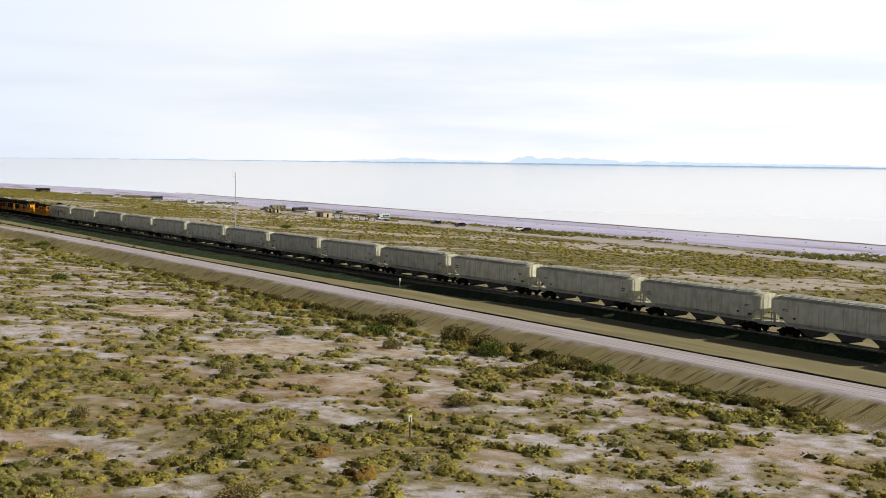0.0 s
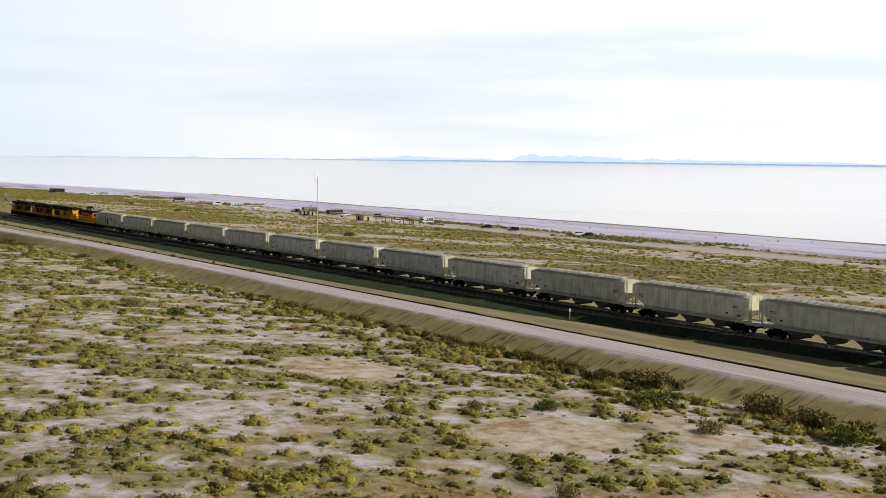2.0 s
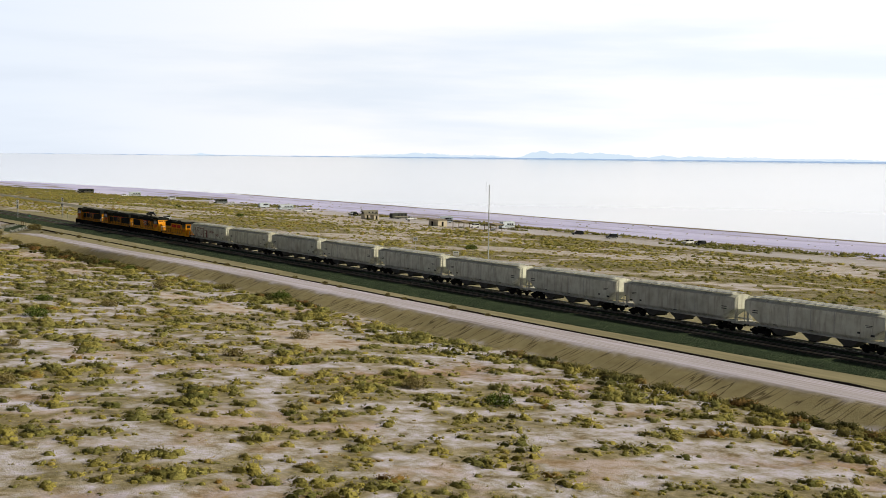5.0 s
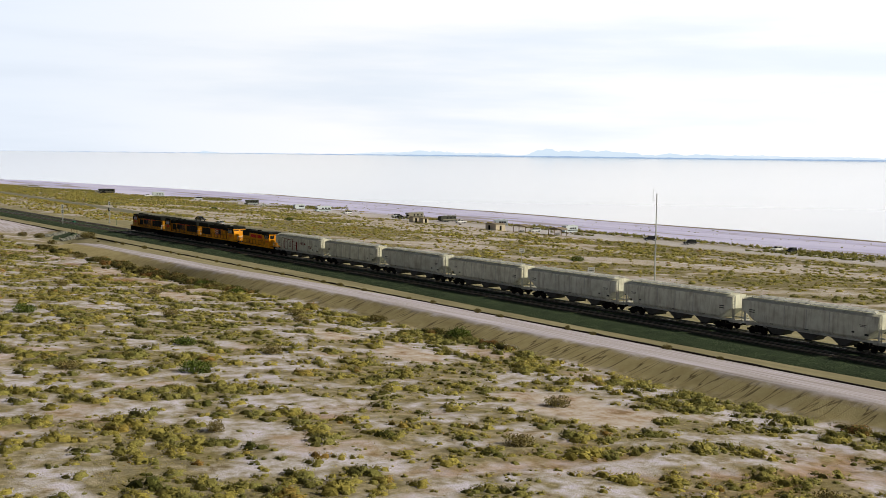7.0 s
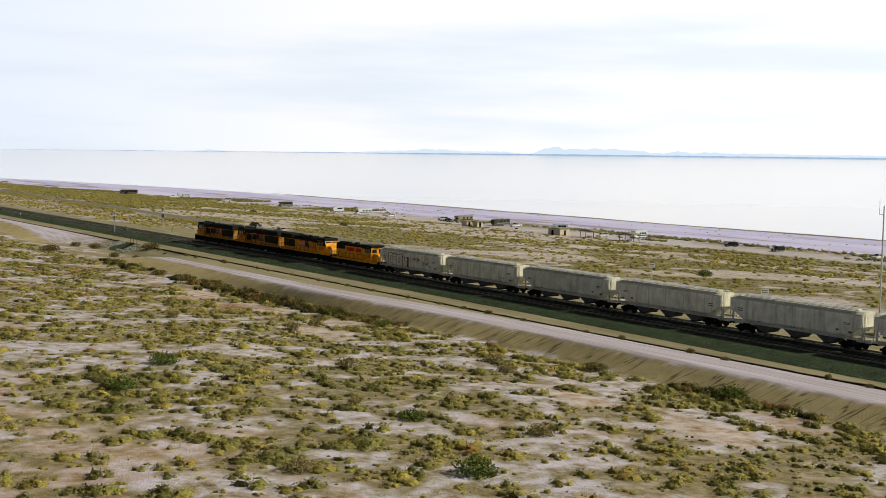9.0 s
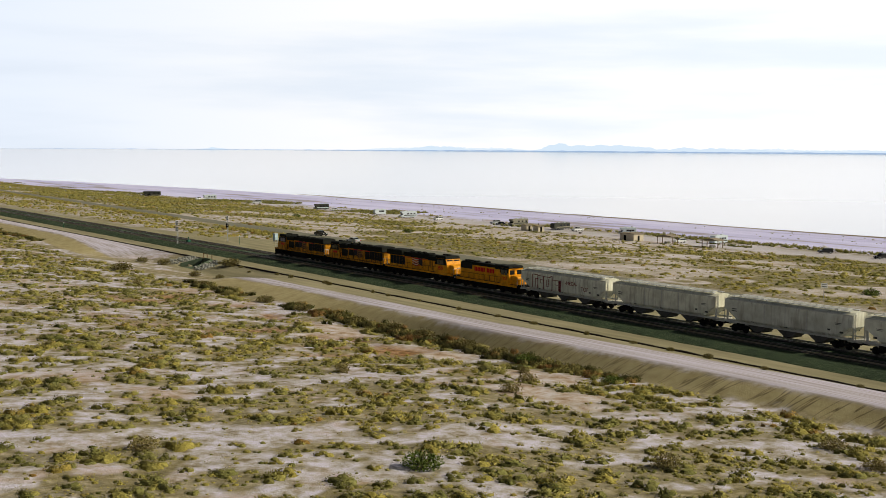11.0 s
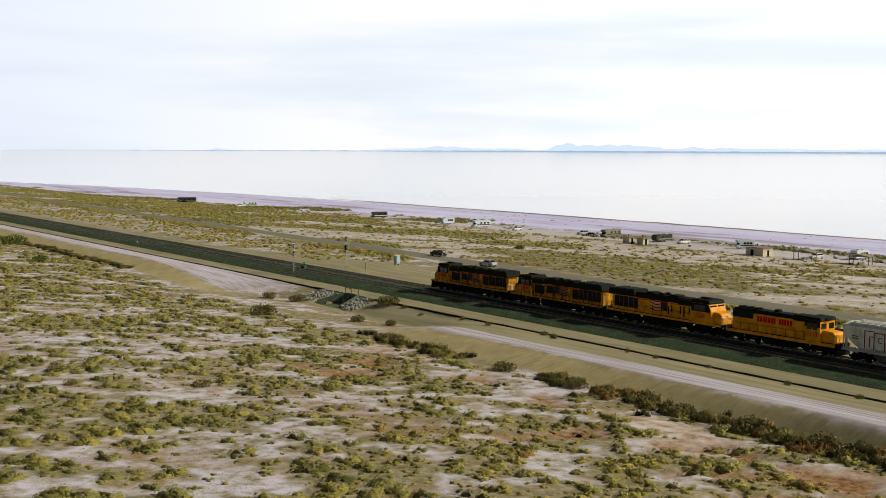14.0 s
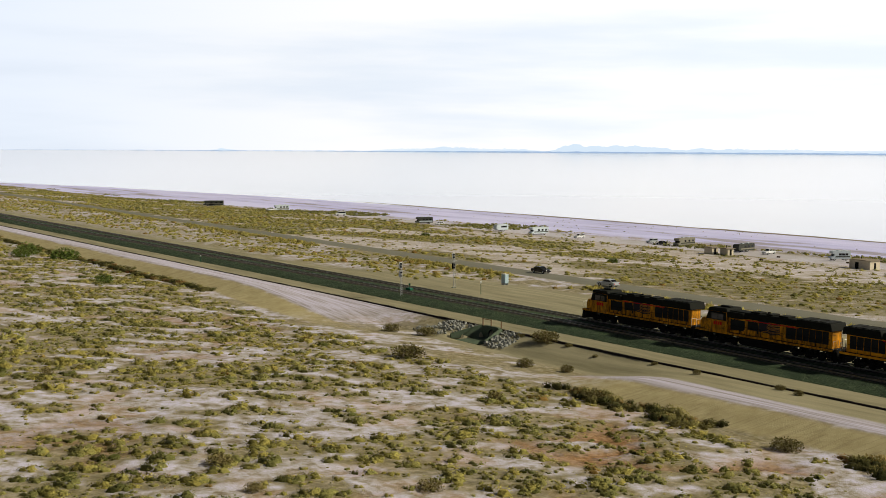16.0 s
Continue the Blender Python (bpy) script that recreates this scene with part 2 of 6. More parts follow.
def sooty(name, colour, soot):
    """Engine paint, faded in patches, with soot and brake dust running down it."""
    m, n, l, b = shader(name, 0.5)
    faded = ramp(n, l, noise_tex(n, l, 0.9, 5), [(0.3, tuple(c * 0.62 for c in colour)), (0.6, colour)])
    run = ramp(n, l, noise_tex(n, l, 2.6, 6, 0.65, (1.0, 1.0, 0.16)), [(0.60 - 0.25 * soot, (0, 0, 0)), (0.78 - 0.2 * soot, (0.9 * soot + 0.1, 0.9 * soot + 0.1, 0.9 * soot + 0.1))])
    blots = ramp(n, l, noise_tex(n, l, 1.7, 5, 0.7), [(0.52, (0, 0, 0)), (0.66, (soot, soot, soot))])
    c = blend(n, l, run, faded, (0.035, 0.022, 0.010))
    l.new(blend(n, l, blots, c, (0.014, 0.010, 0.006)), b.inputs["Base Color"])
    return m


MAT["yellow"] = sooty("yellow_paint", (0.88, 0.37, 0.012), 0.22)
MAT["grimy"] = sooty("grimy_yellow_paint", (0.80, 0.34, 0.012), 0.75)
MAT["hopper_side"] = varied("hopper_side_grey", (0.80, 0.82, 0.73), 0.6)


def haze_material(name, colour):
    """Far hills as flat emission, the haze and sky light painted into their colour."""
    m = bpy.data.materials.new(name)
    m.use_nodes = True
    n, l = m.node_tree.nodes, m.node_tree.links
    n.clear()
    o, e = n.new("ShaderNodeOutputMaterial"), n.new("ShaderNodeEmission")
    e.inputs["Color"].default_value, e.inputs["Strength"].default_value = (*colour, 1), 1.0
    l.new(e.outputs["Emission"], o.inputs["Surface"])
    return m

# ---- helpers for meshes ----
def part(name, bm, material, parent=None, label="", smooth=False):
    """Links a bmesh as one mesh object, under a thing or a part."""
    me = bpy.data.meshes.new(name)
    bm.normal_update()
    bm.to_mesh(me)
    bm.free()
    for m in (material if isinstance(material, (list, tuple)) else [material]):
        me.materials.append(m)
    if smooth:
        me.polygons.foreach_set("use_smooth", [True] * len(me.polygons))
    ob = new(name, me)
    ob.parent = parent
    if label:
        ob["label"] = label
    return ob


def sheet(name, verts, faces, material, smooth=True):
    """One mesh object from arrays."""
    me = bpy.data.meshes.new(name)
    me.from_pydata(verts.tolist() if isinstance(verts, np.ndarray) else verts, [], faces.tolist() if isinstance(faces, np.ndarray) else faces)
    me.materials.append(material)
    if smooth:
        me.polygons.foreach_set("use_smooth", [True] * len(me.polygons))
    return new(name, me)


def box(bm, x0, x1, y0, y1, z0, z1, bevel=0.0, m=None):
    r = bmesh.ops.create_cube(bm, size=1.0, matrix=Matrix.Translation(((x0 + x1) / 2, (y0 + y1) / 2, (z0 + z1) / 2)) @ Matrix.Diagonal((abs(x1 - x0), abs(y1 - y0), abs(z1 - z0), 1)))
    if bevel:
        es = list({e for v in r["verts"] for e in v.link_edges})
        r = bmesh.ops.bevel(bm, geom=es, offset=bevel, segments=1, affect="EDGES")
    if m is not None:
        bmesh.ops.transform(bm, matrix=m, verts=r["verts"])
    return bm


def rod(bm, a, b, r=0.03, n=6, r2=None):
    a, b = Vector(a), Vector(b)
    d = b - a
    m = Matrix.Translation((a + b) / 2) @ d.to_track_quat("Z", "Y").to_matrix().to_4x4()
    bmesh.ops.create_cone(bm, cap_ends=True, segments=n, radius1=r, radius2=r if r2 is None else r2, depth=d.length, matrix=m)
    return bm


def prism(bm, outline, x0, x1, bevel=0.0):
    """A solid between x0 and x1 whose side outline is a list of (y, z)."""
    a = [bm.verts.new((x0, y, z)) for y, z in outline]
    b = [bm.verts.new((x1, y, z)) for y, z in outline]
    n = len(outline)
    fs = [bm.faces.new(a), bm.faces.new(b[::-1])]
    for i in range(n):
        fs.append(bm.faces.new((a[i], b[i], b[(i + 1) % n], a[(i + 1) % n])))
    bmesh.ops.recalc_face_normals(bm, faces=fs)
    if bevel:
        bmesh.ops.bevel(bm, geom=list({e for f in fs for e in f.edges}), offset=bevel, segments=1, affect="EDGES")
    return bm


def thing(name, label, category, at=(0, 0, 0), turn=0.0, group="", kind=""):
    ob = new(name)
    ob.empty_display_size = 0.3
    ob.matrix_world = pose(*at, 0, 0, turn)
    return tagged(ob, label, category, group, kind)


# ---- ground ----
def smooth_step(a, b, v):
    u = np.clip((np.asarray(v, float) - a) / (b - a), 0, 1)
    return u * u * (3 - 2 * u)


def wave(x, y, scale, seed):
    """Cheap smooth noise in -1..1 for arrays."""
    r = np.random.RandomState(seed)
    out = 0
    for k in range(5):
        a, p, f = r.uniform(0, 2 * math.pi), r.uniform(0, 2 * math.pi), scale * (0.7 + 0.35 * k)
        out = out + np.sin((x * math.cos(a) + y * math.sin(a)) * f + p) * (0.5 - 0.06 * k)
    return out / 1.4


def lattice(i, j, seed):
    """A random number in -1..1 for each crossing of a square lattice."""
    h = (i * 374761393 + j * 668265263 + seed * 1274126177) & 0xFFFFFFFF
    h = ((h ^ (h >> 13)) * 1274126177) & 0xFFFFFFFF
    return (h ^ (h >> 16)) / 2147483648.0 - 1.0


def clouds(x, y, size, seed, octaves=3):
    """Uneven smooth noise in about -1..1 for arrays; size: metres between its widest bumps."""
    out, total = 0.0, 0.0
    for k in range(octaves):
        u, v = np.asarray(x, float) / size * 2 ** k + 17.31 * seed, np.asarray(y, float) / size * 2 ** k + 9.17 * seed
        i, j = np.floor(u).astype(np.int64), np.floor(v).astype(np.int64)
        a, b = u - i, v - j
        a, b = a * a * (3 - 2 * a), b * b * (3 - 2 * b)
        low = lattice(i, j, seed) * (1 - a) + lattice(i + 1, j, seed) * a
        high = lattice(i, j + 1, seed) * (1 - a) + lattice(i + 1, j + 1, seed) * a
        out, total = out + (low * (1 - b) + high * b) * 0.6 ** k, total + 0.6 ** k
    return out / total * 1.6


LAKE_Z = -11.3
DIKE_X = -14.8


def foot_line(y):
    """Where the bank meets the desert."""
    return -35.5 + 1.6 * smooth_step(290, 350, y)


def shore_in(y):
    """How far the salt flat reaches in from its usual line, as the shore bends towards the rails."""
    return 0.03 * np.maximum(np.asarray(y, float) - 500, 0) + 46 * smooth_step(780, 1080, y)


def scar(x, y):
    """1 along the small rust-coloured gullies that the rain has cut into the low ground, 0 elsewhere."""
    x, y = np.asarray(x, float), np.asarray(y, float)
    where = smooth_step(-60, -54, x) * (1 - smooth_step(-43, -38, x)) * smooth_step(284, 300, y) * (1 - smooth_step(372, 392, y))
    where = np.maximum(where, 0.5 * smooth_step(0.35, 0.6, clouds(x, y, 26, 44, 2)) * (x < -40))
    return where * (1 - smooth_step(0.03, 0.32, np.abs(clouds(0.5 * x - 0.3 * y, 0.6 * x + 0.8 * y, 8, 43))))


def lie(x, y):
    """Height of the ground and its zones (made pad, light track, salt flat) for arrays of places."""
    x, y = np.asarray(x, float), np.asarray(y, float)
    low = smooth_step(265, 330, y) * (1 - smooth_step(455, 500, y))          # the low stretch towards the culvert
    toe = 1.35 - 1.2 * low
    desert = toe + np.maximum(-35 - x, 0) * 0.052 + 0.18 * wave(x, y, 0.09, 1) + 0.10 * wave(x, y, 0.33, 2) + 0.05 * wave(x, y, 0.9, 3)
    desert = desert - 0.38 * scar(x, y)
    crest = 2.75 - 1.75 * smooth_step(255, 400, y) - 1.6 * smooth_step(395, 432, y) * (1 - smooth_step(440, 485, y)) + 1.3 * smooth_step(440, 490, y)
    cx = -32 + 3.7 * smooth_step(303, 375, y)                                 # line of the crest
    foot = foot_line(y)
    up = 0.3 * smooth_step(0, 1, (x - foot) / (cx - foot)) + 0.7 * np.clip((x - foot) / (cx - foot), 0, 1)
    z = np.where(x < cx, desert + (crest - desert) * up, 0)
    z = z - (0.08 - 0.04 * smooth_step(270, 320, y)) * up * (1 - up) * 4 * np.maximum(0, clouds(0.25 * x + y, 0 * y, 2.2, 17, 2)) * (x < cx)
    # from the crest back down to the made ground by the rails
    back = crest + (0.02 - crest) * np.clip((x - cx - 1.0) / (DIKE_X - cx - 1.0), 0, 1)
    z = np.where(x >= cx, back, z)
    # the wash that runs to the culvert: an embankment slope, then a shallow channel
    gap = smooth_step(388, 404, y) * (1 - smooth_step(442, 462, y))
    wash = np.where(x < -35, desert, np.where(x < -21.5, 0.15 - 1.35 * (x + 35) / 13.5, -1.2 + 1.22 * (x + 21.5) / (DIKE_X + 21.5)))
    wash = wash + 0.06 * wave(x, y, 0.9, 19) * (x < DIKE_X - 0.5)
    z = np.where(x < DIKE_X, z + (wash - z) * gap, z)
    mouth = (x < -15.1) & (x > -20.6) & (np.abs(y - 430.5) < 2.3 + (-15.4 - x) * 0.40)
    z = np.where(mouth, np.minimum(z, -1.7), z)
    z = np.where(x > DIKE_X, 0.0, z)
    # beyond the rails the land falls to the lake
    far = -1.3 * smooth_step(14, 30, x) - 8.5 * smooth_step(34, 218, x) ** 0.85
    far = far - 0.014 * np.clip(x - 215, 0, 70) - 0.03 * np.clip(x - 285, 0, 500)
    far = far + (0.12 * wave(x, y, 0.11, 5) + 0.06 * wave(x, y, 0.4, 6)) * smooth_step(44, 60, x) * (1 - smooth_step(215, 260, x))
    z = np.where(x > 6, far, z)
    jit = 1.2 * wave(x, y, 0.5, 7) + 0.8 * wave(x, y, 1.3, 8)
    wide = 29 - 19 * smooth_step(482, 520, y)
    made = low * (1 - smooth_step(432, 446, y))                              # made ground up to the culvert
    pad = smooth_step(DIKE_X - 8.5 * made - 0.6, DIKE_X - 8.5 * made + 0.6, x + 0.2 * jit) * (1 - smooth_step(-2, 2, x + 0.5 * jit - wide))
    pad = np.maximum(pad, gap * (1 - smooth_step(436, 446, y)) * smooth_step(-22.5, -20.5, x + 0.4 * jit) * (x < 0))
    bank = smooth_step(foot - 0.1, foot + 0.9, x + 0.3 * jit) * (1 - smooth_step(cx - 1.0, cx + 0.2, x + 0.15 * jit))
    road = smooth_step(cx - 0.6, cx + 0.6, x + 0.25 * jit) * (1 - pad) * (x < 0)
    bank, road = bank * (1 - gap), road * (1 - gap)
    salt = smooth_step(212, 228, x + 5 * jit + shore_in(y))
    return z, pad, road, salt, bank


PANS = [(-57.3, 120, 7, 9), (-58.1, 92, 7, 8), (-62.3, 73, 6, 5), (-52, 197, 5, 9), (-49.8, 238, 3.5, 8), (-49.1, 224, 3.5, 6), (-50.8, 200, 4, 6), (-49.8, 282, 4.5, 9),
        (-41.3, 333, 3.5, 9), (-41.8, 311, 3.5, 9), (-42, 292, 3.5, 8), (-46.5, 329, 3, 5), (-46.8, 88, 3, 7)]


def pan_at(x, y):
    """1 inside the bare clay pans, 0 outside."""
    near = 9.0 + 0 * np.asarray(x, float)
    for cx, cy, rx, ry in PANS:
        near = np.minimum(near, ((x - cx) / (0.85 * rx)) ** 2 + ((y - cy) / (0.8 * ry)) ** 2)
    return 1 - smooth_step(0.5, 1.25, near + 0.7 * clouds(x, y, 4.0, 24))


def cover(x, y):
    """How much grows: 1 in the drifts of brush, near 0 on open sand, 0 in wash tracks and clay pans."""
    x, y = np.asarray(x, float), np.asarray(y, float)
    u, v = 0.81 * x - 0.59 * y, 0.59 * x + 0.81 * y
    wet = 0.16 * clouds(u, v, 60, 5, 2) - 0.10 * smooth_step(300, 340, y) * (x < -38) * (x > -62) * (1 - smooth_step(400, 430, y))
    drift = smooth_step(-0.50, 0.20, clouds(u * 0.55, v, 2.4, 21) + wet)
    wash = smooth_step(0.02, 0.10, np.abs(clouds(u * 0.5, v, 20, 23)))
    lakeside = smooth_step(30, 50, x)
    flats = 1 - lakeside * (1 - smooth_step(-0.42, -0.10, clouds(u * 0.7, v, 30, 61)))
    drift = np.maximum(drift, 0.40 * lakeside) * (0.12 + 0.88 * flats)
    return (0.12 + 0.88 * drift) * (0.10 + 0.90 * wash) * (1 - pan_at(x, y)) * (1 - 0.6 * scar(x, y))


def grid_lines(spans):
    out = []
    for a, b, step in spans:
        out += list(np.arange(a, b, step))
    return np.array(out + [spans[-1][1]])


def make_ground():
    xs = grid_lines([(-700, -160, 30), (-160, -100, 6), (-100, -38, 1.2), (-38, -14, 0.5), (-14, 34, 3.0), (34, 120, 2.5), (120, 230, 4.0), (230, 420, 10)])
    ys = grid_lines([(-500, 30, 25), (30, 560, 1.0), (560, 1000, 4), (1000, 1600, 12), (1600, 4400, 100)])
    gx, gy = np.meshgrid(xs, ys)
    z, pad, road, salt, bank = lie(gx, gy)
    z = np.where(gx > 330, np.minimum(z, LAKE_Z - 0.3), z)
    nx, ny = len(xs), len(ys)
    idx = np.arange(nx * ny).reshape(ny, nx)
    quads = np.stack([idx[:-1, :-1], idx[:-1, 1:], idx[1:, 1:], idx[1:, :-1]], -1).reshape(-1, 4)
    me = bpy.data.meshes.new("ground")
    me.vertices.add(nx * ny)
    me.vertices.foreach_set("co", np.stack([gx, gy, z], -1).ravel())
    me.loops.add(quads.size)
    me.loops.foreach_set("vertex_index", quads.ravel())
    me.polygons.add(len(quads))
    me.polygons.foreach_set("loop_start", np.arange(0, quads.size, 4))
    me.polygons.foreach_set("use_smooth", np.ones(len(quads), bool))
    me.update()
    col = me.color_attributes.new("zones", "FLOAT_COLOR", "POINT")
    col.data.foreach_set("color", np.stack([pad, road, salt, bank], -1).ravel())
    pans = me.attributes.new("pans", "FLOAT", "POINT")
    pans.data.foreach_set("value", pan_at(gx, gy).ravel())
    fine_sheet = (1 - smooth_step(560, 640, gy) * (gx < 34)) * smooth_step(-104, -99, gx) * smooth_step(28, 31, gy)   # where the sheet's mesh is close enough to carry it
    me.attributes.new("scar", "FLOAT", "POINT").data.foreach_set("value", (scar(gx, gy) * fine_sheet).ravel())
    me.attributes.new("cover", "FLOAT", "POINT").data.foreach_set("value", (0.5 + (cover(gx, gy) - 0.5) * fine_sheet).ravel())
    me.materials.append(MAT["ground"])
    return tagged(new("ground", me), "pale salt-crusted desert ground falling to the lake", "ground", kind="structure")


make_ground()


def level(x, y):
    return float(lie(x, y)[0])


# ---- lake, far shore and hills ----
MID = (-110.0, 150.0)
SHORE_R, SHORE_Z = 4700.0, 12.5


def ring_sheet(name, radii, heights, a0, a1, steps, material):
    """A sheet in rings round the middle of the walk; angles in degrees from +y towards +x."""
    an = np.radians(np.linspace(a0, a1, steps))
    v = [(MID[0] + r * math.sin(a), MID[1] + r * math.cos(a), h(a) if callable(h) else h) for r, h in zip(radii, heights) for a in an]
    f = [(i * steps + j, i * steps + j + 1, (i + 1) * steps + j + 1, (i + 1) * steps + j) for i in range(len(radii) - 1) for j in range(steps - 1)]
    return sheet(name, v, f, material)


lake_r = [340, 500, 800, 1200, 1800, 2600, 3600, SHORE_R]
lake_z = [LAKE_Z + (SHORE_Z - LAKE_Z) * max(0.0, (r - 900) / (SHORE_R - 900)) ** 1.2 for r in lake_r]
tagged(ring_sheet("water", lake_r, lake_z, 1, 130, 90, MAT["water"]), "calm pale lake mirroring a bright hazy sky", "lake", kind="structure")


def make_wrack():
    secs = []
    for y in np.arange(100, 1700, 6.0):
        x = 301 + 5 * noise.noise(Vector((y * 0.01, 2, 0))) + 2 * noise.noise(Vector((y * 0.06, 5, 0)))
        h = 0.30 + 0.25 * noise.noise(Vector((y * 0.03, 8, 0)))
        secs.append([(x - 2.5, y, LAKE_Z - 0.1), (x - 1, y, LAKE_Z + 0.2 + h * 0.7), (x + 0.6, y, LAKE_Z + 0.2 + h * 0.5), (x + 2, y, LAKE_Z - 0.4)])
    v = [p for s in secs for p in s]
    f = [(i * 4 + k, i * 4 + k + 1, i * 4 + k + 5, i * 4 + k + 4) for i in range(len(secs) - 1) for k in range(3)]
    return tagged(sheet("shore_ridge", v, f, MAT["bank"]), "low brown wrack ridge along the waterline", "shore", kind="structure")


make_wrack()


def hills(a, peaks):
    d = math.degrees(a)
    return sum(h * math.exp(-abs((d - c) / w) ** k) for c, w, h, k in peaks)


def range_of(name, label, r, base, peaks, a0, a1, material, rough_m, seed):
    steps = 1500
    rnd = [noise.fractal(Vector((i * 0.16, seed, 0)), 0.7, 2.1, 6) for i in range(steps)]
    an = np.radians(np.linspace(a0, a1, steps))
    v, f = [], []
    for i, a in enumerate(an):
        top = base + max(0.5, hills(a, peaks) * (1 + 0.20 * rnd[i]) + rough_m * rnd[i])
        for rr, z in ((r, base - 3), (r + 20, base + (top - base) * 0.55), (r + 40, top), (r + 70, base - 3)):
            v.append((MID[0] + rr * math.sin(a), MID[1] + rr * math.cos(a), z))
    for i in range(steps - 1):
        for k in range(3):
            f.append((4 * i + k, 4 * i + k + 1, 4 * i + k + 5, 4 * i + k + 4))
    return tagged(sheet(name, v, f, material), label, "hills", kind="structure")


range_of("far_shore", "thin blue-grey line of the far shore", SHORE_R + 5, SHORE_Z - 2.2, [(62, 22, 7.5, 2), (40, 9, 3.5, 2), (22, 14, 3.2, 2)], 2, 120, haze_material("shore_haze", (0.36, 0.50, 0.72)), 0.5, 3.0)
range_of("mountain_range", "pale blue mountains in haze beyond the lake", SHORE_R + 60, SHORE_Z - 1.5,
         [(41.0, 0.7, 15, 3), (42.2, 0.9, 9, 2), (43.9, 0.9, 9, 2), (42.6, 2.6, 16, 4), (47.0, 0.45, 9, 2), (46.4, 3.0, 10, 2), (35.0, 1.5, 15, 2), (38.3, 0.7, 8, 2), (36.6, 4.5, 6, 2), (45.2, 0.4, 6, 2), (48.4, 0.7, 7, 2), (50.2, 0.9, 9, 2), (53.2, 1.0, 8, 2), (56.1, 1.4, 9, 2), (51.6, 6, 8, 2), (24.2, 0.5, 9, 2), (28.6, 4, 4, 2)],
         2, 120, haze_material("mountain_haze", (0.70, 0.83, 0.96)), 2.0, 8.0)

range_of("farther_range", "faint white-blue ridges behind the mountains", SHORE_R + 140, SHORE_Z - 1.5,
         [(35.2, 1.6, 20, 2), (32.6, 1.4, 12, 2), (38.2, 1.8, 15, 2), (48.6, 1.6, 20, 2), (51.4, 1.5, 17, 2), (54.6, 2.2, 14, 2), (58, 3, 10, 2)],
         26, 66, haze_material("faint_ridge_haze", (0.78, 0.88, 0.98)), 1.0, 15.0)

# ---- railway ----
RAIL_Z = 0.80
TRACK_Y0, TRACK_Y1 = -120.0, 1250.0


def siding_x(y):
    """Line of the near track, which leaves the main one at a turnout."""
    return -4.6 * float(smooth_step(98, 166, y))


def strip(name, sections, material, smooth=False):
    """A sheet through cross sections, each a list of points of equal number."""
    n = len(sections[0])
    v = [p for s in sections for p in s]
    f = [(i * n + k, i * n + k + 1, (i + 1) * n + k + 1, (i + 1) * n + k) for i in range(len(sections) - 1) for k in range(n - 1)]
    return sheet(name, v, f, material, smooth)


def make_ballast():
    secs = []
    for y in np.arange(TRACK_Y0, TRACK_Y1 + 1, 2.0):
        near = siding_x(y) - 1.75
        foot = near - 1.7 - 2.6 * float(np.exp(-((y - 215) / 60.0) ** 2)) - 1.2 * float(smooth_step(200, 260, y))
        j = [0.12 * noise.noise(Vector((y * 0.35, k * 7.1, 0))) for k in range(6)]
        secs.append([(foot - 0.5 + 2 * j[0], y, -0.06), (foot + 2 * j[1], y, 0.10 + j[1] * 0.4), (near + j[2], y, RAIL_Z - 0.21), (near / 2 + j[3], y, RAIL_Z - 0.20 + 0.1 * j[3]),
                     (1.75 + j[4], y, RAIL_Z - 0.21), (3.5 + 2 * j[5], y, -0.06)])
    return tagged(strip("ballast_bed", secs, MAT["ballast"], True), "dark grey-green crushed stone ballast under the rails", "ballast", kind="structure")


make_ballast()
RAIL_OUT = [(-0.07, 0), (-0.07, 0.02), (-0.012, 0.035), (-0.012, 0.125), (-0.036, 0.135), (-0.036, 0.17), (0.036, 0.17), (0.036, 0.135), (0.012, 0.125), (0.012, 0.035), (0.07, 0.02), (0.07, 0)]


def make_track(name, line, y0, y1, label):
    root = thing(name, label, "railway track", (0, y0, 0), kind="structure")
    ys = np.arange(y0, y1 + 0.1, 6.0)
    for side in (-0.755, 0.755):
        secs = [[(line(y) + side + u, y - y0, RAIL_Z - 0.17 + w) for u, w in RAIL_OUT + RAIL_OUT[:1]] for y in ys]
        ob = strip("rail", secs, MAT["rail"])
        ob.parent = root
    r = random.Random(5)
    v, f = [], []
    for y in np.arange(y0, y1, 0.61):
        c, b = line(y), len(v)
        h, w = 0.13 + r.uniform(-0.01, 0.01), r.uniform(-0.03, 0.03)
        z0, z1 = RAIL_Z - 0.34, RAIL_Z - 0.165
        for dx in (-1.38, 1.38):
            for dy, z in ((-h, z0), (h, z0), (h * 0.8, z1), (-h * 0.8, z1)):
                v.append((c + dx, y - y0 + dy + w, z))
        f += [(b, b + 1, b + 2, b + 3), (b + 7, b + 6, b + 5, b + 4), (b + 1, b + 5, b + 6, b + 2), (b + 2, b + 6, b + 7, b + 3), (b + 3, b + 7, b + 4, b)]
    ties = sheet("ties", v, f, MAT["tie"], False)
    ties.parent = root
    tagged(ties, "dark weathered sleepers", kind="stuff")
    return root


make_track("main_track", lambda y: 0.0, TRACK_Y0, TRACK_Y1, "main railway track with dark worn rails")
make_track("siding_track", siding_x, 104.0, TRACK_Y1, "second railway track branching from the main one")


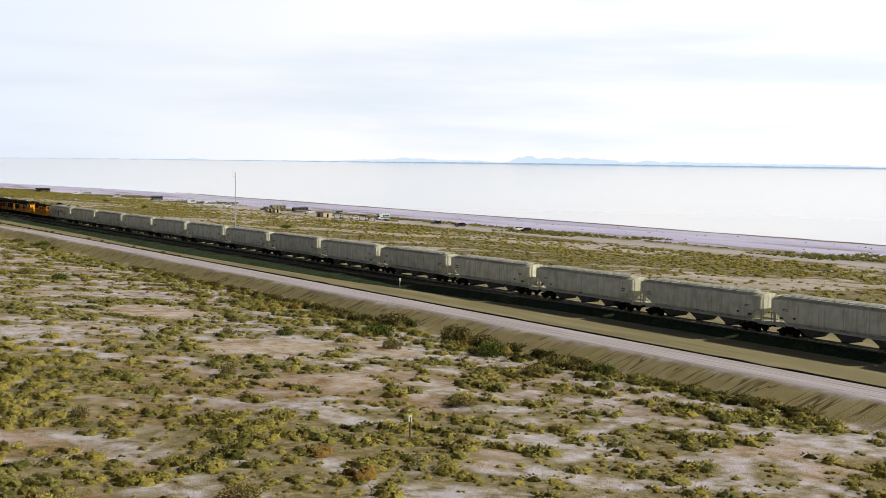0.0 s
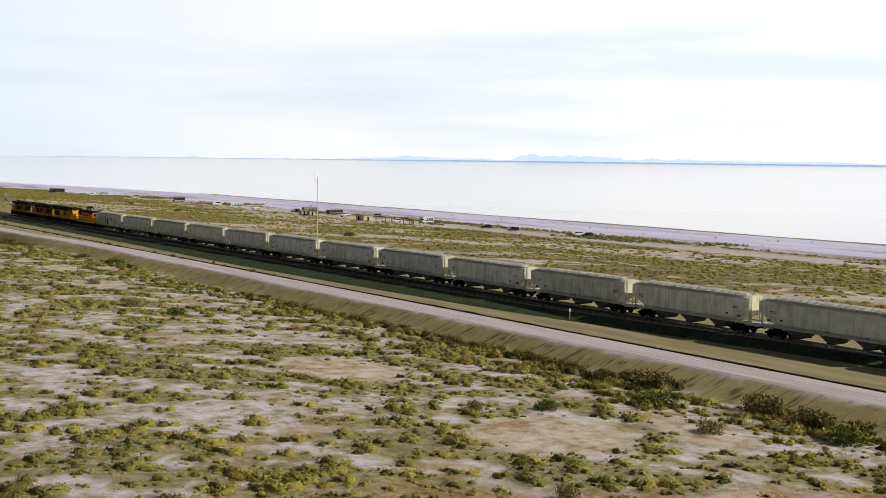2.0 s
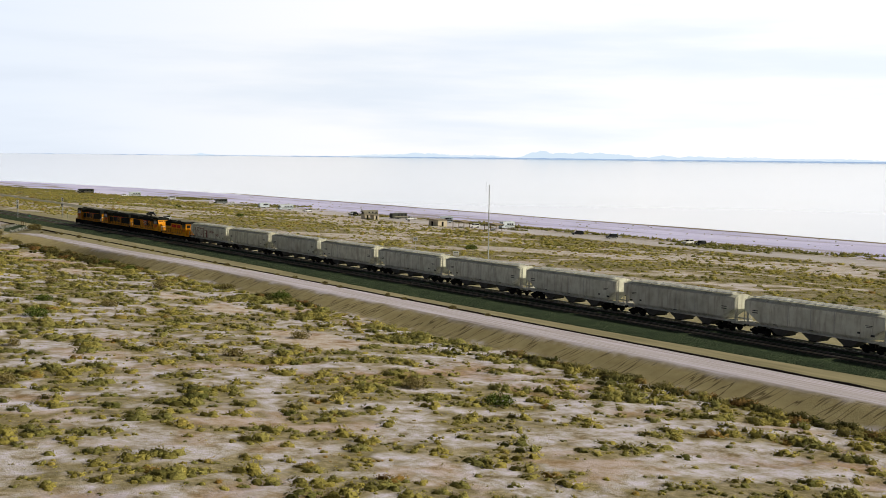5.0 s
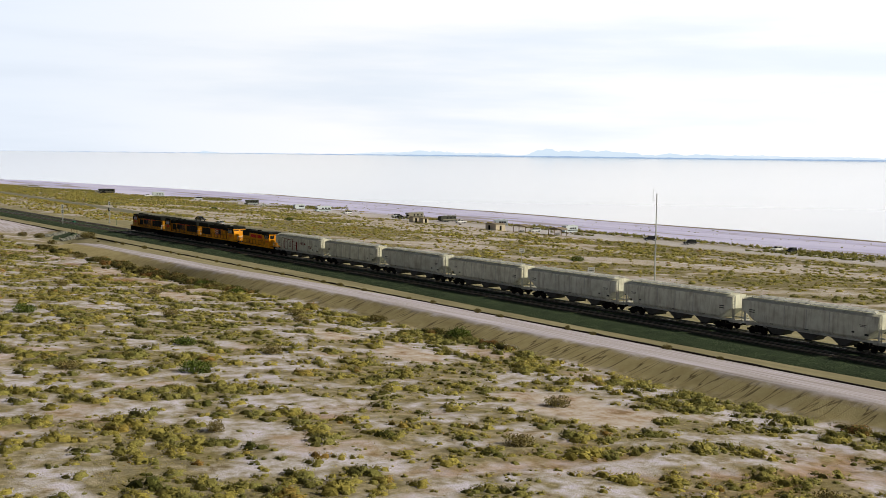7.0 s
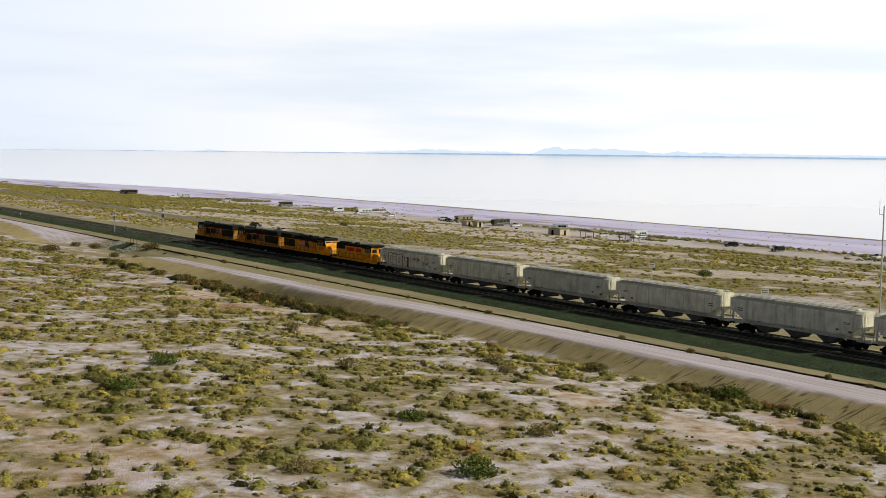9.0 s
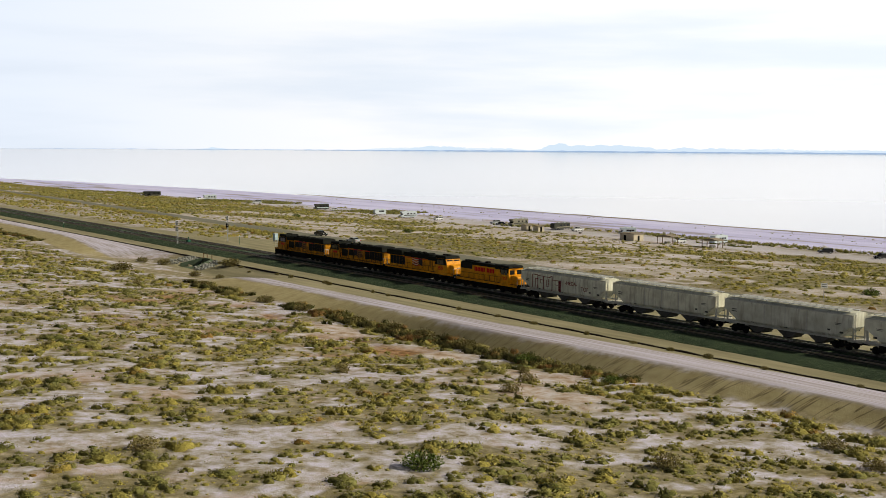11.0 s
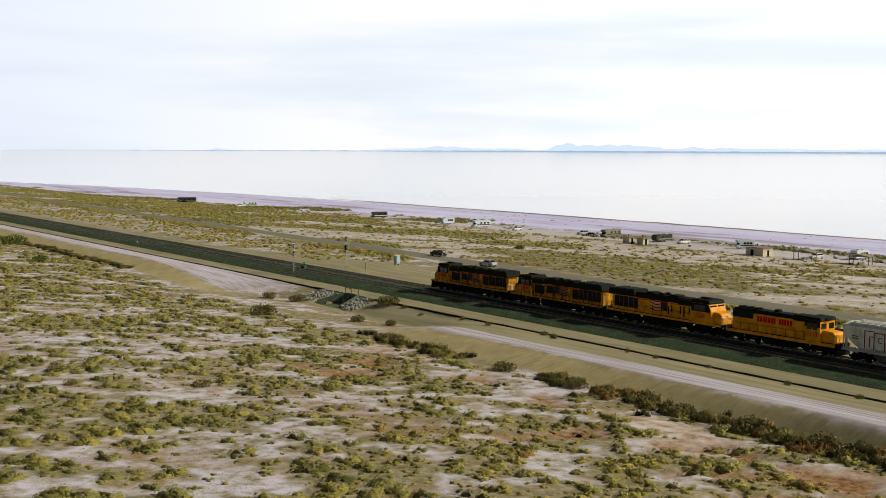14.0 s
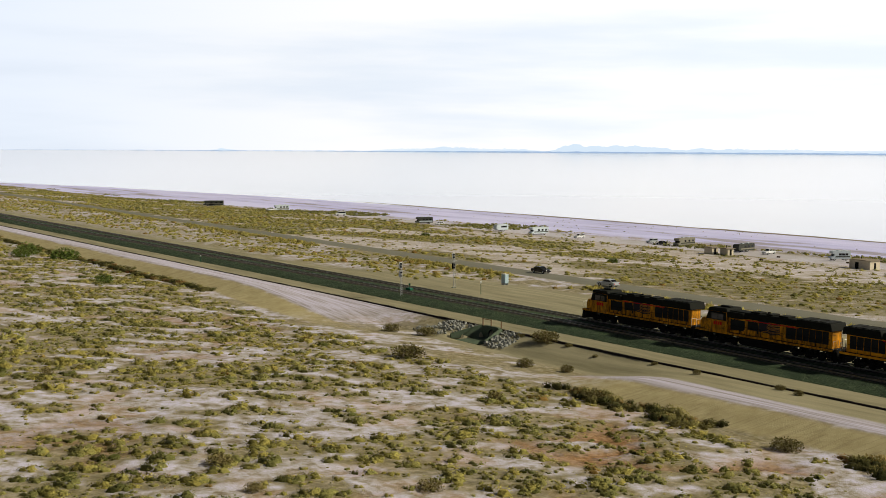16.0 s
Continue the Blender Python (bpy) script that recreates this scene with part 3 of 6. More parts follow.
def make_dike():
    """The low asphalt kerb along the edge of the made ground, with broken places."""
    secs = []
    for y in np.arange(20, 900, 1.2):
        x = DIKE_X + 0.35 * noise.noise(Vector((y * 0.02, 3, 0))) + 0.12 * noise.noise(Vector((y * 0.3, 9, 0)))
        h = 0.22 + 0.09 * noise.noise(Vector((y * 0.25, 5, 0)))
        z = min(level(x - 0.6, y), 0) - 0.02
        secs.append([(x - 0.36, y, z - 0.05), (x - 0.22, y, h * 0.9), (x - 0.05, y, h), (x + 0.10, y, h * 0.8), (x + 0.26, y, -0.03)])
    return tagged(strip("asphalt_kerb", secs, MAT["dike"], True), "low dark asphalt kerb along the gravel pad", "kerb", kind="structure")


make_dike()


def road_x(y):
    return 36.8 + 0.030 * (y - 240) + 2.2e-5 * (y - 240) ** 2


def make_road():
    secs = []
    for y in np.arange(-300, 1300, 8.0):
        c = road_x(y)
        z = level(c, y) + 0.10
        secs.append([(c - 4.0, y, z - 0.3), (c - 3.5, y, z), (c, y, z + 0.06), (c + 3.5, y, z), (c + 4.0, y, z - 0.3)])
    return tagged(strip("road", secs, MAT["asphalt"]), "grey two-lane asphalt highway through the scrub", "road", kind="structure")


make_road()

# ---- train ----
def text_mesh(words, size, thick=0.012):
    cu = bpy.data.curves.new("lettering", "FONT")
    cu.body, cu.size, cu.extrude, cu.align_x = words, size, thick, "CENTER"
    tmp = bpy.data.objects.new("lettering", cu)
    me = bpy.data.meshes.new_from_object(tmp)
    bpy.data.objects.remove(tmp)
    return me


def lettering(words, size, material, parent, side, x, y, z, label=""):
    """Words on a long side; side -1 faces -x, 1 faces +x."""
    me = text_mesh(words, size)
    me.materials.append(material)
    ob = new("lettering", me)
    ob.parent = parent
    ob.matrix_local = pose(x * side, y, z, 90, 0, 90 * side)
    if label:
        ob["label"] = label
    return ob


def wheelset(bm, y, r=0.5):
    for s in (-1, 1):
        rod(bm, (s * 0.68, y, r), (s * 0.80, y, r), r, 16)
        rod(bm, (s * 0.64, y, r), (s * 0.68, y, r), r + 0.03, 16)
    rod(bm, (-0.7, y, r), (0.7, y, r), 0.09, 8)


def truck(root, yc, axles, wheel_r=0.5, name="bogie"):
    bm = bmesh.new()
    half = max(abs(a) for a in axles) + 0.55
    for s in (-1, 1):
        box(bm, s * 0.92, s * 1.10, yc - half, yc + half, 0.42, 0.68, 0.05)
        for a in axles:
            box(bm, s * 0.90, s * 1.16, yc + a - 0.22, yc + a + 0.22, 0.32, 0.80, 0.06)
        for a, b in zip(axles, axles[1:]):
            rod(bm, (s * 1.02, yc + (a + b) / 2, 0.68), (s * 1.02, yc + (a + b) / 2, 1.02), 0.14, 8)
            box(bm, s * 0.95, s * 1.12, yc + (a + b) / 2 - 0.28, yc + (a + b) / 2 + 0.28, 0.30, 0.44)
    box(bm, -1.0, 1.0, yc - 0.35, yc + 0.35, 0.55, 1.15)
    fr = part(name, bm, MAT["black"], root)
    for a in axles:
        bm = bmesh.new()
        wheelset(bm, yc + a, wheel_r)
        part("wheelset", bm, MAT["black"], fr, "worn steel wheels on an axle")
    return fr


def rails_along(root, x, ys, z0, z1, material, name="handrail"):
    bm = bmesh.new()
    for y in ys:
        rod(bm, (x, y, z0), (x, y, z1), 0.035, 5)
    rod(bm, (x, ys[0], z1), (x, ys[-1], z1), 0.028, 5)
    return part(name, bm, material, root)


def steps(root, x, y, material):
    bm = bmesh.new()
    s = 1 if x > 0 else -1
    for i, z in enumerate((0.40, 0.72, 1.04, 1.36)):
        box(bm, x - 0.24, x + 0.24, y - 0.30, y + 0.30, z, z + 0.05)
    for d in (-0.32, 0.30):
        box(bm, x - 0.26, x + 0.26, y + d, y + d + 0.03, 0.36, 1.6)
    return part("step", bm, material, root)


def flag_mural(root, side, x, y, z, faded):
    """Waving red and white stripes with a dark field, painted on the hood."""
    def wavy(k0, k1, y0, y1, name, mat, lift):
        bm = bmesh.new()
        rows, n = [], 12
        for i in range(n + 1):
            yy = y0 + (y1 - y0) * i / n
            w = 0.10 * math.sin((yy - y) * 3.2)
            rows.append([bm.verts.new(((x + lift) * side, yy, z + k + w)) for k in (k0, k1)])
        for a, b in zip(rows, rows[1:]):
            bm.faces.new((a[0], a[1], b[1], b[0]) if side < 0 else (a[0], b[0], b[1], a[1]))
        return part(name, bm, mat, root)
    for k in range(7):
        wavy(-0.75 + k * 0.21, -0.75 + k * 0.21 + 0.15, y - 1.7, y + 0.9, "stripe", MAT["flag_blue" if faded and k % 2 == 0 else "flag_dim" if faded else "flag_red" if k % 2 == 0 else "flag_white"], 0.012)
    wavy(-0.55, 0.85, y + 0.35, y + 1.6, "flag_field", MAT["flag_blue"], 0.018)


def bars(root, side, x, y, z, count, w, h, gap, material, name="letter_bar"):
    for k in range(count):
        bm = bmesh.new()
        y0 = y - (k - count / 2) * (w + gap) * -1 * 1
        box(bm, x * side - 0.008, x * side + 0.008, y0, y0 + w, z, z + h)
        part(name, bm, material, root)


MAT["flag_red"] = worn("mural_red", (0.46, 0.035, 0.03), 0.55)
MAT["flag_white"] = worn("mural_white", (0.66, 0.60, 0.52), 0.55)
MAT["flag_dim"] = worn("mural_sooty", (0.20, 0.11, 0.06), 0.6)
MAT["flag_blue"] = worn("mural_dark", (0.035, 0.03, 0.035), 0.6)
MAT["mesh"] = worn("screen_black", (0.02, 0.022, 0.022), 0.8)


def wide_cab_engine(number="", paint="yellow", state="yellow and grey"):
    """A six-axle engine, nose towards +y, origin at rail height under its middle."""
    r = thing("locomotive", state + " six-axle diesel locomotive on the main track", "locomotive", group="locomotives of the train")
    Y, G, K = MAT[paint], MAT["grey"], MAT["black"]
    bm = bmesh.new()
    box(bm, -1.50, 1.50, -10.75, 10.75, 1.30, 1.62, 0.03)
    part("underframe", bm, K, r)
    for s in (-1, 1):
        bm = bmesh.new()
        box(bm, s * 1.50, s * 1.53, -10.7, 10.7, 1.40, 1.66)
        part("sill_stripe", bm, Y, r, "yellow painted sill")
    bm = bmesh.new()
    prism(bm, [(-3.6, 1.28), (3.4, 1.28), (3.4, 0.55), (3.0, 0.32), (-3.2, 0.32), (-3.6, 0.55)], -1.35, 1.35, 0.05)
    part("fuel_tank", bm, K, r)
    for s in (-1, 1):
        bm = bmesh.new()
        rod(bm, (s * 1.3, -3.2, 1.15), (s * 1.3, 2.0, 1.15), 0.14, 8)
        part("air_tank", bm, K, r)
    for yc in (-6.75, 6.75):
        truck(r, yc, (-1.95, 0.0, 1.95), 0.53)
    # hood
    bm = bmesh.new()
    prism(bm, [(-10.2, 1.62), (5.6, 1.62), (5.6, 3.98), (-10.2, 3.98)], -0.92, 0.92, 0.04)
    hood = part("hood", bm, Y, r)
    for s in (-1, 1):
        for k in range(9):
            y0 = -4.9 + k * 1.12
            bm = bmesh.new()
            box(bm, s * 0.92, s * 0.945, y0, y0 + 1.02, 1.95, 3.75, 0.01)
            part("hood_door", bm, Y, hood)
        for k in range(5):
            bm = bmesh.new()
            box(bm, s * 0.925, s * 0.96, -9.7 + k * 0.95, -9.7 + k * 0.95 + 0.86, 2.05, 3.55)
            part("intake_screen", bm, MAT["mesh"], hood, "black screened intake")
    for s in (-1, 1):
        for y0, z0, z1 in ((0.75, 1.95, 3.1), (1.35, 2.3, 3.3), (2.95, 2.2, 3.35), (3.6, 1.9, 3.35), (4.55, 2.5, 3.4), (5.05, 1.95, 3.4)):
            bm = bmesh.new()
            box(bm, s * 0.945, s * 0.965, y0, y0 + 0.24, z0, z1, 0.006)
            part("vent_slot", bm, MAT["mesh"], hood, "narrow black louvre")
    for s in (-1, 1):
        bm = bmesh.new()
        box(bm, s * 0.92, s * 0.985, -5.3, 2.9, 3.44, 3.54)
        part("red_stripe", bm, MAT["red"], r, "thin red stripe under the roof")
    bm = bmesh.new()
    box(bm, -0.975, 0.975, -5.4, 5.6, 3.56, 4.42, 0.10)
    part("hood_roof", bm, G, r)
    bm = bmesh.new()
    prism(bm, [(-10.5, 3.72), (-5.2, 3.72), (-5.4, 4.62), (-10.3, 4.62)], -1.48, 1.48, 0.07)
    rad = part("radiator", bm, G, r, "flared grey radiator housing")
    for y0 in (-9.9, -8.3, -6.8):
        bm = bmesh.new()
        box(bm, -1.2, 1.2, y0, y0 + 1.25, 4.62, 4.70, 0.02)
        part("radiator_shutter", bm, MAT["mesh"], rad)
    for y0, w in ((-3.6, 1.5), (-1.2, 1.0), (0.8, 1.5)):
        bm = bmesh.new()
        box(bm, -0.75, 0.75, y0, y0 + w, 4.42, 4.62, 0.06)
        part("roof_hatch", bm, G, r)
    bm = bmesh.new()
    rod(bm, (0, -0.1, 4.4), (0, -0.1, 4.75), 0.22, 10)
    part("exhaust_stack", bm, K, r)
    bm = bmesh.new()
    box(bm, -1.42, 1.42, 2.9, 5.6, 3.55, 4.30, 0.10)
    part("blower_housing", bm, G, r)
    # cab
    bm = bmesh.new()
    prism(bm, [(5.5, 1.62), (9.0, 1.62), (9.0, 3.20), (8.55, 4.15), (5.5, 4.15)], -1.52, 1.52, 0.06)
    cab = part("cab", bm, Y, r)
    bm = bmesh.new()
    prism(bm, [(5.4, 4.15), (8.75, 4.15), (8.45, 4.62), (5.6, 4.66)], -1.54, 1.54, 0.10)
    part("cab_roof", bm, G, cab)
    bm = bmesh.new()
    box(bm, -0.35, 0.35, 6.0, 7.6, 4.62, 4.84, 0.08)
    part("air_conditioner", bm, G, cab)
    for s in (-1, 1):
        bm = bmesh.new()
        prism(bm, [(5.55, 3.08), (8.9, 3.08), (8.55, 4.13), (5.55, 4.13)], s * 1.515, s * 1.53)
        part("cab_side_panel", bm, G, cab)
        for y0, w in ((6.0, 0.85), (6.95, 1.05)):
            bm = bmesh.new()
            box(bm, s * 1.525, s * 1.55, y0, y0 + w, 3.15, 3.92, 0.02)
            part("side_window", bm, MAT["glass"], cab)
        bm = bmesh.new()
        box(bm, s * 1.50, s * 1.95, 5.95, 8.05, 4.02, 4.07)
        part("sun_visor", bm, G, cab)
        bm = bmesh.new()
        a = [(8.83, 3.30), (8.60, 3.98)]
        vs = [bm.verts.new((s * u, y + 0.06, z)) for (y, z), u in ((a[0], 0.12), (a[0], 1.35), (a[1], 1.35), (a[1], 0.12))]
        bm.faces.new(vs if s < 0 else vs[::-1])
        part("windshield", bm, MAT["glass"], cab)
    # nose and ends
    bm = bmesh.new()
    prism(bm, [(9.0, 1.62), (10.45, 1.62), (10.45, 2.55), (10.1, 3.05), (9.0, 3.20)], -0.98, 0.98, 0.08)
    nose = part("nose", bm, Y, r)
    for u in (-0.17, 0.17):
        bm = bmesh.new()
        rod(bm, (u, 10.40, 2.72), (u, 10.50, 2.70), 0.10, 10)
        part("headlight", bm, MAT["white"], nose)
    for s in (-1, 1):
        bm = bmesh.new()
        rod(bm, (s * 1.15, 10.74, 1.25), (s * 1.15, 10.82, 1.25), 0.11, 10)
        part("ditch_light", bm, MAT["white"], r)
    for e in (-1, 1):
        bm = bmesh.new()
        prism(bm, [(e * 10.75, 1.30), (e * 10.80, 1.30), (e * 10.98, 0.18), (e * 10.70, 0.18)], -1.35, 1.35)
        part("pilot_plow", bm, K, r)
        bm = bmesh.new()
        box(bm, -0.16, 0.16, min(e * 10.7, e * 11.15), max(e * 10.7, e * 11.15), 0.72, 1.02, 0.04)
        part("coupler", bm, K, r)
        for s in (-1, 1):
            bm = bmesh.new()
            for u in (0.45, 1.40):
                rod(bm, (s * u, e * 10.70, 1.62), (s * u, e * 10.70, 2.65), 0.028, 5)
            rod(bm, (s * 0.45, e * 10.70, 2.65), (s * 1.40, e * 10.70, 2.65), 0.028, 5)
            part("end_rail", bm, MAT["white"], r, "white painted end railing")
        for s in (-1, 1):
            steps(r, s * 1.25, e * 10.25, K)
    for s in (-1, 1):
        rails_along(r, s * 1.46, [-9.9 + 1.65 * k for k in range(10)], 1.62, 2.62, K)
        if paint == "grimy":
            for y0, y1, z0, z1 in ((-4.95, -3.5, 2.0, 3.4), (0.9, 2.5, 2.3, 3.4), (3.1, 5.3, 2.0, 3.3)):
                bm = bmesh.new()
                box(bm, s * 0.93, s * 0.962, y0, y1, z0, z1, 0.01)
                part("soot_panel", bm, MAT["mesh"], hood, "black sooty grille")
        flag_mural(r, s, 0.95, -0.9, 2.95, paint == "grimy")
        if number:
            lettering(number, 0.85, MAT["red"], r, s, 1.55, 7.1, 2.25, "red road number")
        else:
            bars(r, s, 1.54, 7.0, 2.45, 4, 0.26, 0.42, 0.10, MAT["red"], "number_bar")
    return r


def road_switcher(number):
    """A shorter four-axle engine with a low nose and a plain long hood, nose towards +y."""
    r = thing("locomotive", "shorter yellow and grey four-axle diesel locomotive ahead of the hoppers", "locomotive", group="locomotives of the train")
    Y, G, K = MAT["yellow"], MAT["grey"], MAT["black"]
    bm = bmesh.new()
    box(bm, -1.48, 1.48, -8.5, 8.5, 1.20, 1.52, 0.03)
    part("underframe", bm, K, r)
    for s in (-1, 1):
        bm = bmesh.new()
        box(bm, s * 1.48, s * 1.51, -8.5, 8.5, 1.18, 1.56)
        part("sill_stripe", bm, Y, r, "yellow painted sill")
    bm = bmesh.new()
    prism(bm, [(-2.6, 1.18), (2.8, 1.18), (2.8, 0.5), (2.4, 0.30), (-2.2, 0.30), (-2.6, 0.5)], -1.3, 1.3, 0.05)
    part("fuel_tank", bm, K, r)
    for yc in (-5.2, 5.2):
        truck(r, yc, (-1.37, 1.37), 0.5)
    bm = bmesh.new()
    box(bm, -0.88, 0.88, -8.0, 4.1, 1.52, 3.75, 0.04)
    hood = part("hood", bm, Y, r)
    for s in (-1, 1):
        for k in range(10):
            bm = bmesh.new()
            box(bm, s * 0.88, s * 0.902, -4.0 + k * 0.80, -4.0 + k * 0.80 + 0.72, 1.75, 3.45, 0.01)
            part("hood_door", bm, Y, hood)
        bm = bmesh.new()
        box(bm, s * 0.88, s * 0.915, -7.9, -4.5, 3.05, 4.05, 0.02)
        part("radiator_screen", bm, MAT["mesh"], hood, "black radiator intake screen")
    bm = bmesh.new()
    prism(bm, [(-8.0, 3.75), (4.1, 3.75), (4.1, 4.25), (-7.7, 4.25)], -0.87, 0.87, 0.10)
    part("hood_roof", bm, G, r)
    for y in (-7.0, -5.7, -4.4):
        bm = bmesh.new()
        rod(bm, (0, y, 4.22), (0, y, 4.42), 0.58, 14)
        part("roof_fan", bm, G, r, "round grey roof fan housing")
    bm = bmesh.new()
    box(bm, -0.95, 0.95, 1.8, 4.1, 3.6, 4.36, 0.10)
    part("blower_housing", bm, G, r)
    bm = bmesh.new()
    box(bm, -0.35, 0.35, -1.6, -0.9, 4.2, 4.55, 0.05)
    part("exhaust_stack", bm, K, r)
    bm = bmesh.new()
    box(bm, -1.48, 1.48, 4.1, 6.3, 1.52, 4.05, 0.05)
    cab = part("cab", bm, Y, r)
    bm = bmesh.new()
    prism(bm, [(3.9, 4.05), (6.5, 4.05), (6.3, 4.42), (4.1, 4.46)], -1.52, 1.52, 0.10)
    part("cab_roof", bm, G, cab)
    for s in (-1, 1):
        bm = bmesh.new()
        box(bm, s * 1.48, s * 1.495, 4.05, 6.35, 3.25, 4.05)
        part("cab_side_panel", bm, G, cab)
        for y0, w in ((4.35, 0.75), (5.25, 0.70)):
            bm = bmesh.new()
            box(bm, s * 1.495, s * 1.52, y0, y0 + w, 2.95, 3.75, 0.02)
            part("side_window", bm, MAT["glass"], cab)
        bm = bmesh.new()
        box(bm, s * 0.25, s * 1.2, 6.3, 6.325, 3.05, 3.75)
        part("windshield", bm, MAT["glass"], cab)
    bm = bmesh.new()
    prism(bm, [(6.3, 1.52), (8.05, 1.52), (8.05, 2.55), (7.85, 2.85), (6.3, 2.95)], -0.95, 0.95, 0.07)
    part("nose", bm, Y, r)
    bm = bmesh.new()
    box(bm, -0.55, 0.55, 6.2, 6.55, 4.05, 4.35, 0.03)
    part("number_board", bm, K, r)
    for e in (-1, 1):
        bm = bmesh.new()
        prism(bm, [(e * 8.5, 1.25), (e * 8.56, 1.25), (e * 8.7, 0.2), (e * 8.45, 0.2)], -1.3, 1.3)
        part("pilot_plow", bm, K, r)
        bm = bmesh.new()
        box(bm, -0.16, 0.16, min(e * 8.45, e * 8.95), max(e * 8.45, e * 8.95), 0.72, 1.02, 0.04)
        part("coupler", bm, K, r)
        for s in (-1, 1):
            bm = bmesh.new()
            for u in (0.45, 1.38):
                rod(bm, (s * u, e * 8.45, 1.5), (s * u, e * 8.45, 2.5), 0.028, 5)
            rod(bm, (s * 0.45, e * 8.45, 2.5), (s * 1.38, e * 8.45, 2.5), 0.028, 5)
            part("end_rail", bm, MAT["white"], r, "white painted end railing")
        for s in (-1, 1):
            steps(r, s * 1.22, e * 8.05, K)
    for s in (-1, 1):
        rails_along(r, s * 1.44, [-7.6 + 1.45 * k for k in range(9)], 1.52, 2.5, K)
        bars(r, s, 0.93, 0.7, 2.85, 5, 0.34, 0.68, 0.09, MAT["red"])
        bars(r, s, 0.93, -2.3, 2.85, 7, 0.34, 0.68, 0.09, MAT["red"])
        lettering(number, 0.80, MAT["red"], r, s, 1.51, 5.2, 2.15, "red road number")
    return r


def hopper_car(tags):
    """A grey three-bay covered hopper, origin at rail height under its middle."""
    r = thing("hopper_car", "grey covered hopper wagon of the freight train" + (" with dark red graffiti" if tags else ", weathered"), "hopper wagon", group="hopper wagons of the train")
    H, K = MAT["hopper"], MAT["black"]
    bm = bmesh.new()
    side = [(1.20, 1.38), (1.58, 1.75), (1.62, 2.6), (1.60, 3.7), (1.50, 4.15)]
    # body: side sheets bow out a little, roof arches, ends slope in below
    prof = [(-u, z) for u, z in side] + [(-0.9, 4.42), (0, 4.50), (0.9, 4.42)] + [(u, z) for u, z in side[::-1]]
    rings = []
    for y, cut in ((-9.35, 2.75), (-9.0, 2.75), (-7.3, 1.38), (7.3, 1.38), (9.0, 2.75), (9.35, 2.75)):
        rings.append([bm.verts.new((u, y, max(z, cut))) for u, z in prof])
    for a, b in zip(rings, rings[1:]):
        for k in range(len(prof)):
            q = [a[k], a[(k + 1) % len(prof)], b[(k + 1) % len(prof)], b[k]]
            bm.faces.new(q)
    bm.faces.new(rings[0][::-1])
    bm.faces.new(rings[-1])
    bmesh.ops.remove_doubles(bm, verts=bm.verts, dist=0.001)
    bmesh.ops.recalc_face_normals(bm, faces=bm.faces)
    body = part("body", bm, MAT["hopper_side"], r)
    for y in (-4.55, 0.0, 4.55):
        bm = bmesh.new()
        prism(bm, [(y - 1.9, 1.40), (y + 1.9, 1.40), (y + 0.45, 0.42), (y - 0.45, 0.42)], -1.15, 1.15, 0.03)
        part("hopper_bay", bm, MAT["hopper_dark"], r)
        bm = bmesh.new()
        box(bm, -1.2, 1.2, y - 0.5, y + 0.5, 0.34, 0.44)
        part("outlet_gate", bm, K, r)
    for s in (-1, 1):
        bm = bmesh.new()
        box(bm, s * 1.50, s * 1.60, -9.5, 9.5, 1.24, 1.44, 0.02)
        part("side_sill", bm, H, r)
        bm = bmesh.new()
        box(bm, s * 1.49, s * 1.56, -9.3, 9.3, 4.08, 4.20, 0.02)
        part("top_chord", bm, H, r)
        for k in range(3):
            bm = bmesh.new()
            y0 = -3.1 + 3.1 * k
            box(bm, s * 1.615, s * 1.632, y0 - 0.05, y0 + 0.05, 1.75, 4.05)
            part("panel_seam", bm, H, r)
        bm = bmesh.new()
        box(bm, s * 0.62, s * 1.10, -8.6, 8.6, 4.56, 4.61)
        for k in range(11):
            box(bm, s * 0.85 - 0.04, s * 0.85 + 0.04, -8.5 + 1.69 * k, -8.42 + 1.69 * k, 4.36, 4.57)
        part("running_board", bm, MAT["galv"], r, "bright galvanised roof walkway")
    for k in range(4):
        bm = bmesh.new()
        box(bm, -0.42, 0.42, -8.0 + 4.05 * k, -4.15 + 4.05 * k, 4.46, 4.62, 0.05)
        part("roof_hatch", bm, H, r)
    for e in (-1, 1):
        bm = bmesh.new()
        box(bm, -1.45, 1.45, min(e * 9.0, e * 9.75), max(e * 9.0, e * 9.75), 1.18, 1.32)
        box(bm, -0.25, 0.25, min(e * 6.5, e * 9.75), max(e * 6.5, e * 9.75), 0.85, 1.25)
        part("end_platform", bm, H, r)
        for u in (-1.5, 1.05):
            bm = bmesh.new()
            for uu in (u, u + 0.45):
                box(bm, uu - 0.035, uu + 0.035, e * 9.42 - 0.03, e * 9.42 + 0.03, 1.3, 4.3)
            for k in range(8):
                rod(bm, (u, e * 9.42, 1.5 + 0.36 * k), (u + 0.45, e * 9.42, 1.5 + 0.36 * k), 0.02, 4)
            part("end_ladder", bm, H, r)
        for u in (-1.15, 1.15):
            bm = bmesh.new()
            prism(bm, [(e * 7.6, 1.35), (e * 9.3, 1.35), (e * 9.3, 2.75), (e * 9.15, 2.75), (e * 9.1, 1.55)], u - 0.05, u + 0.05)
            part("slope_brace", bm, H, r)
        bm = bmesh.new()
        box(bm, -0.14, 0.14, min(e * 9.6, e * 10.15), max(e * 9.6, e * 10.15), 0.74, 1.0, 0.04)
        part("coupler", bm, K, r)
        truck(r, e * 7.5, (-0.89, 0.89), 0.46)
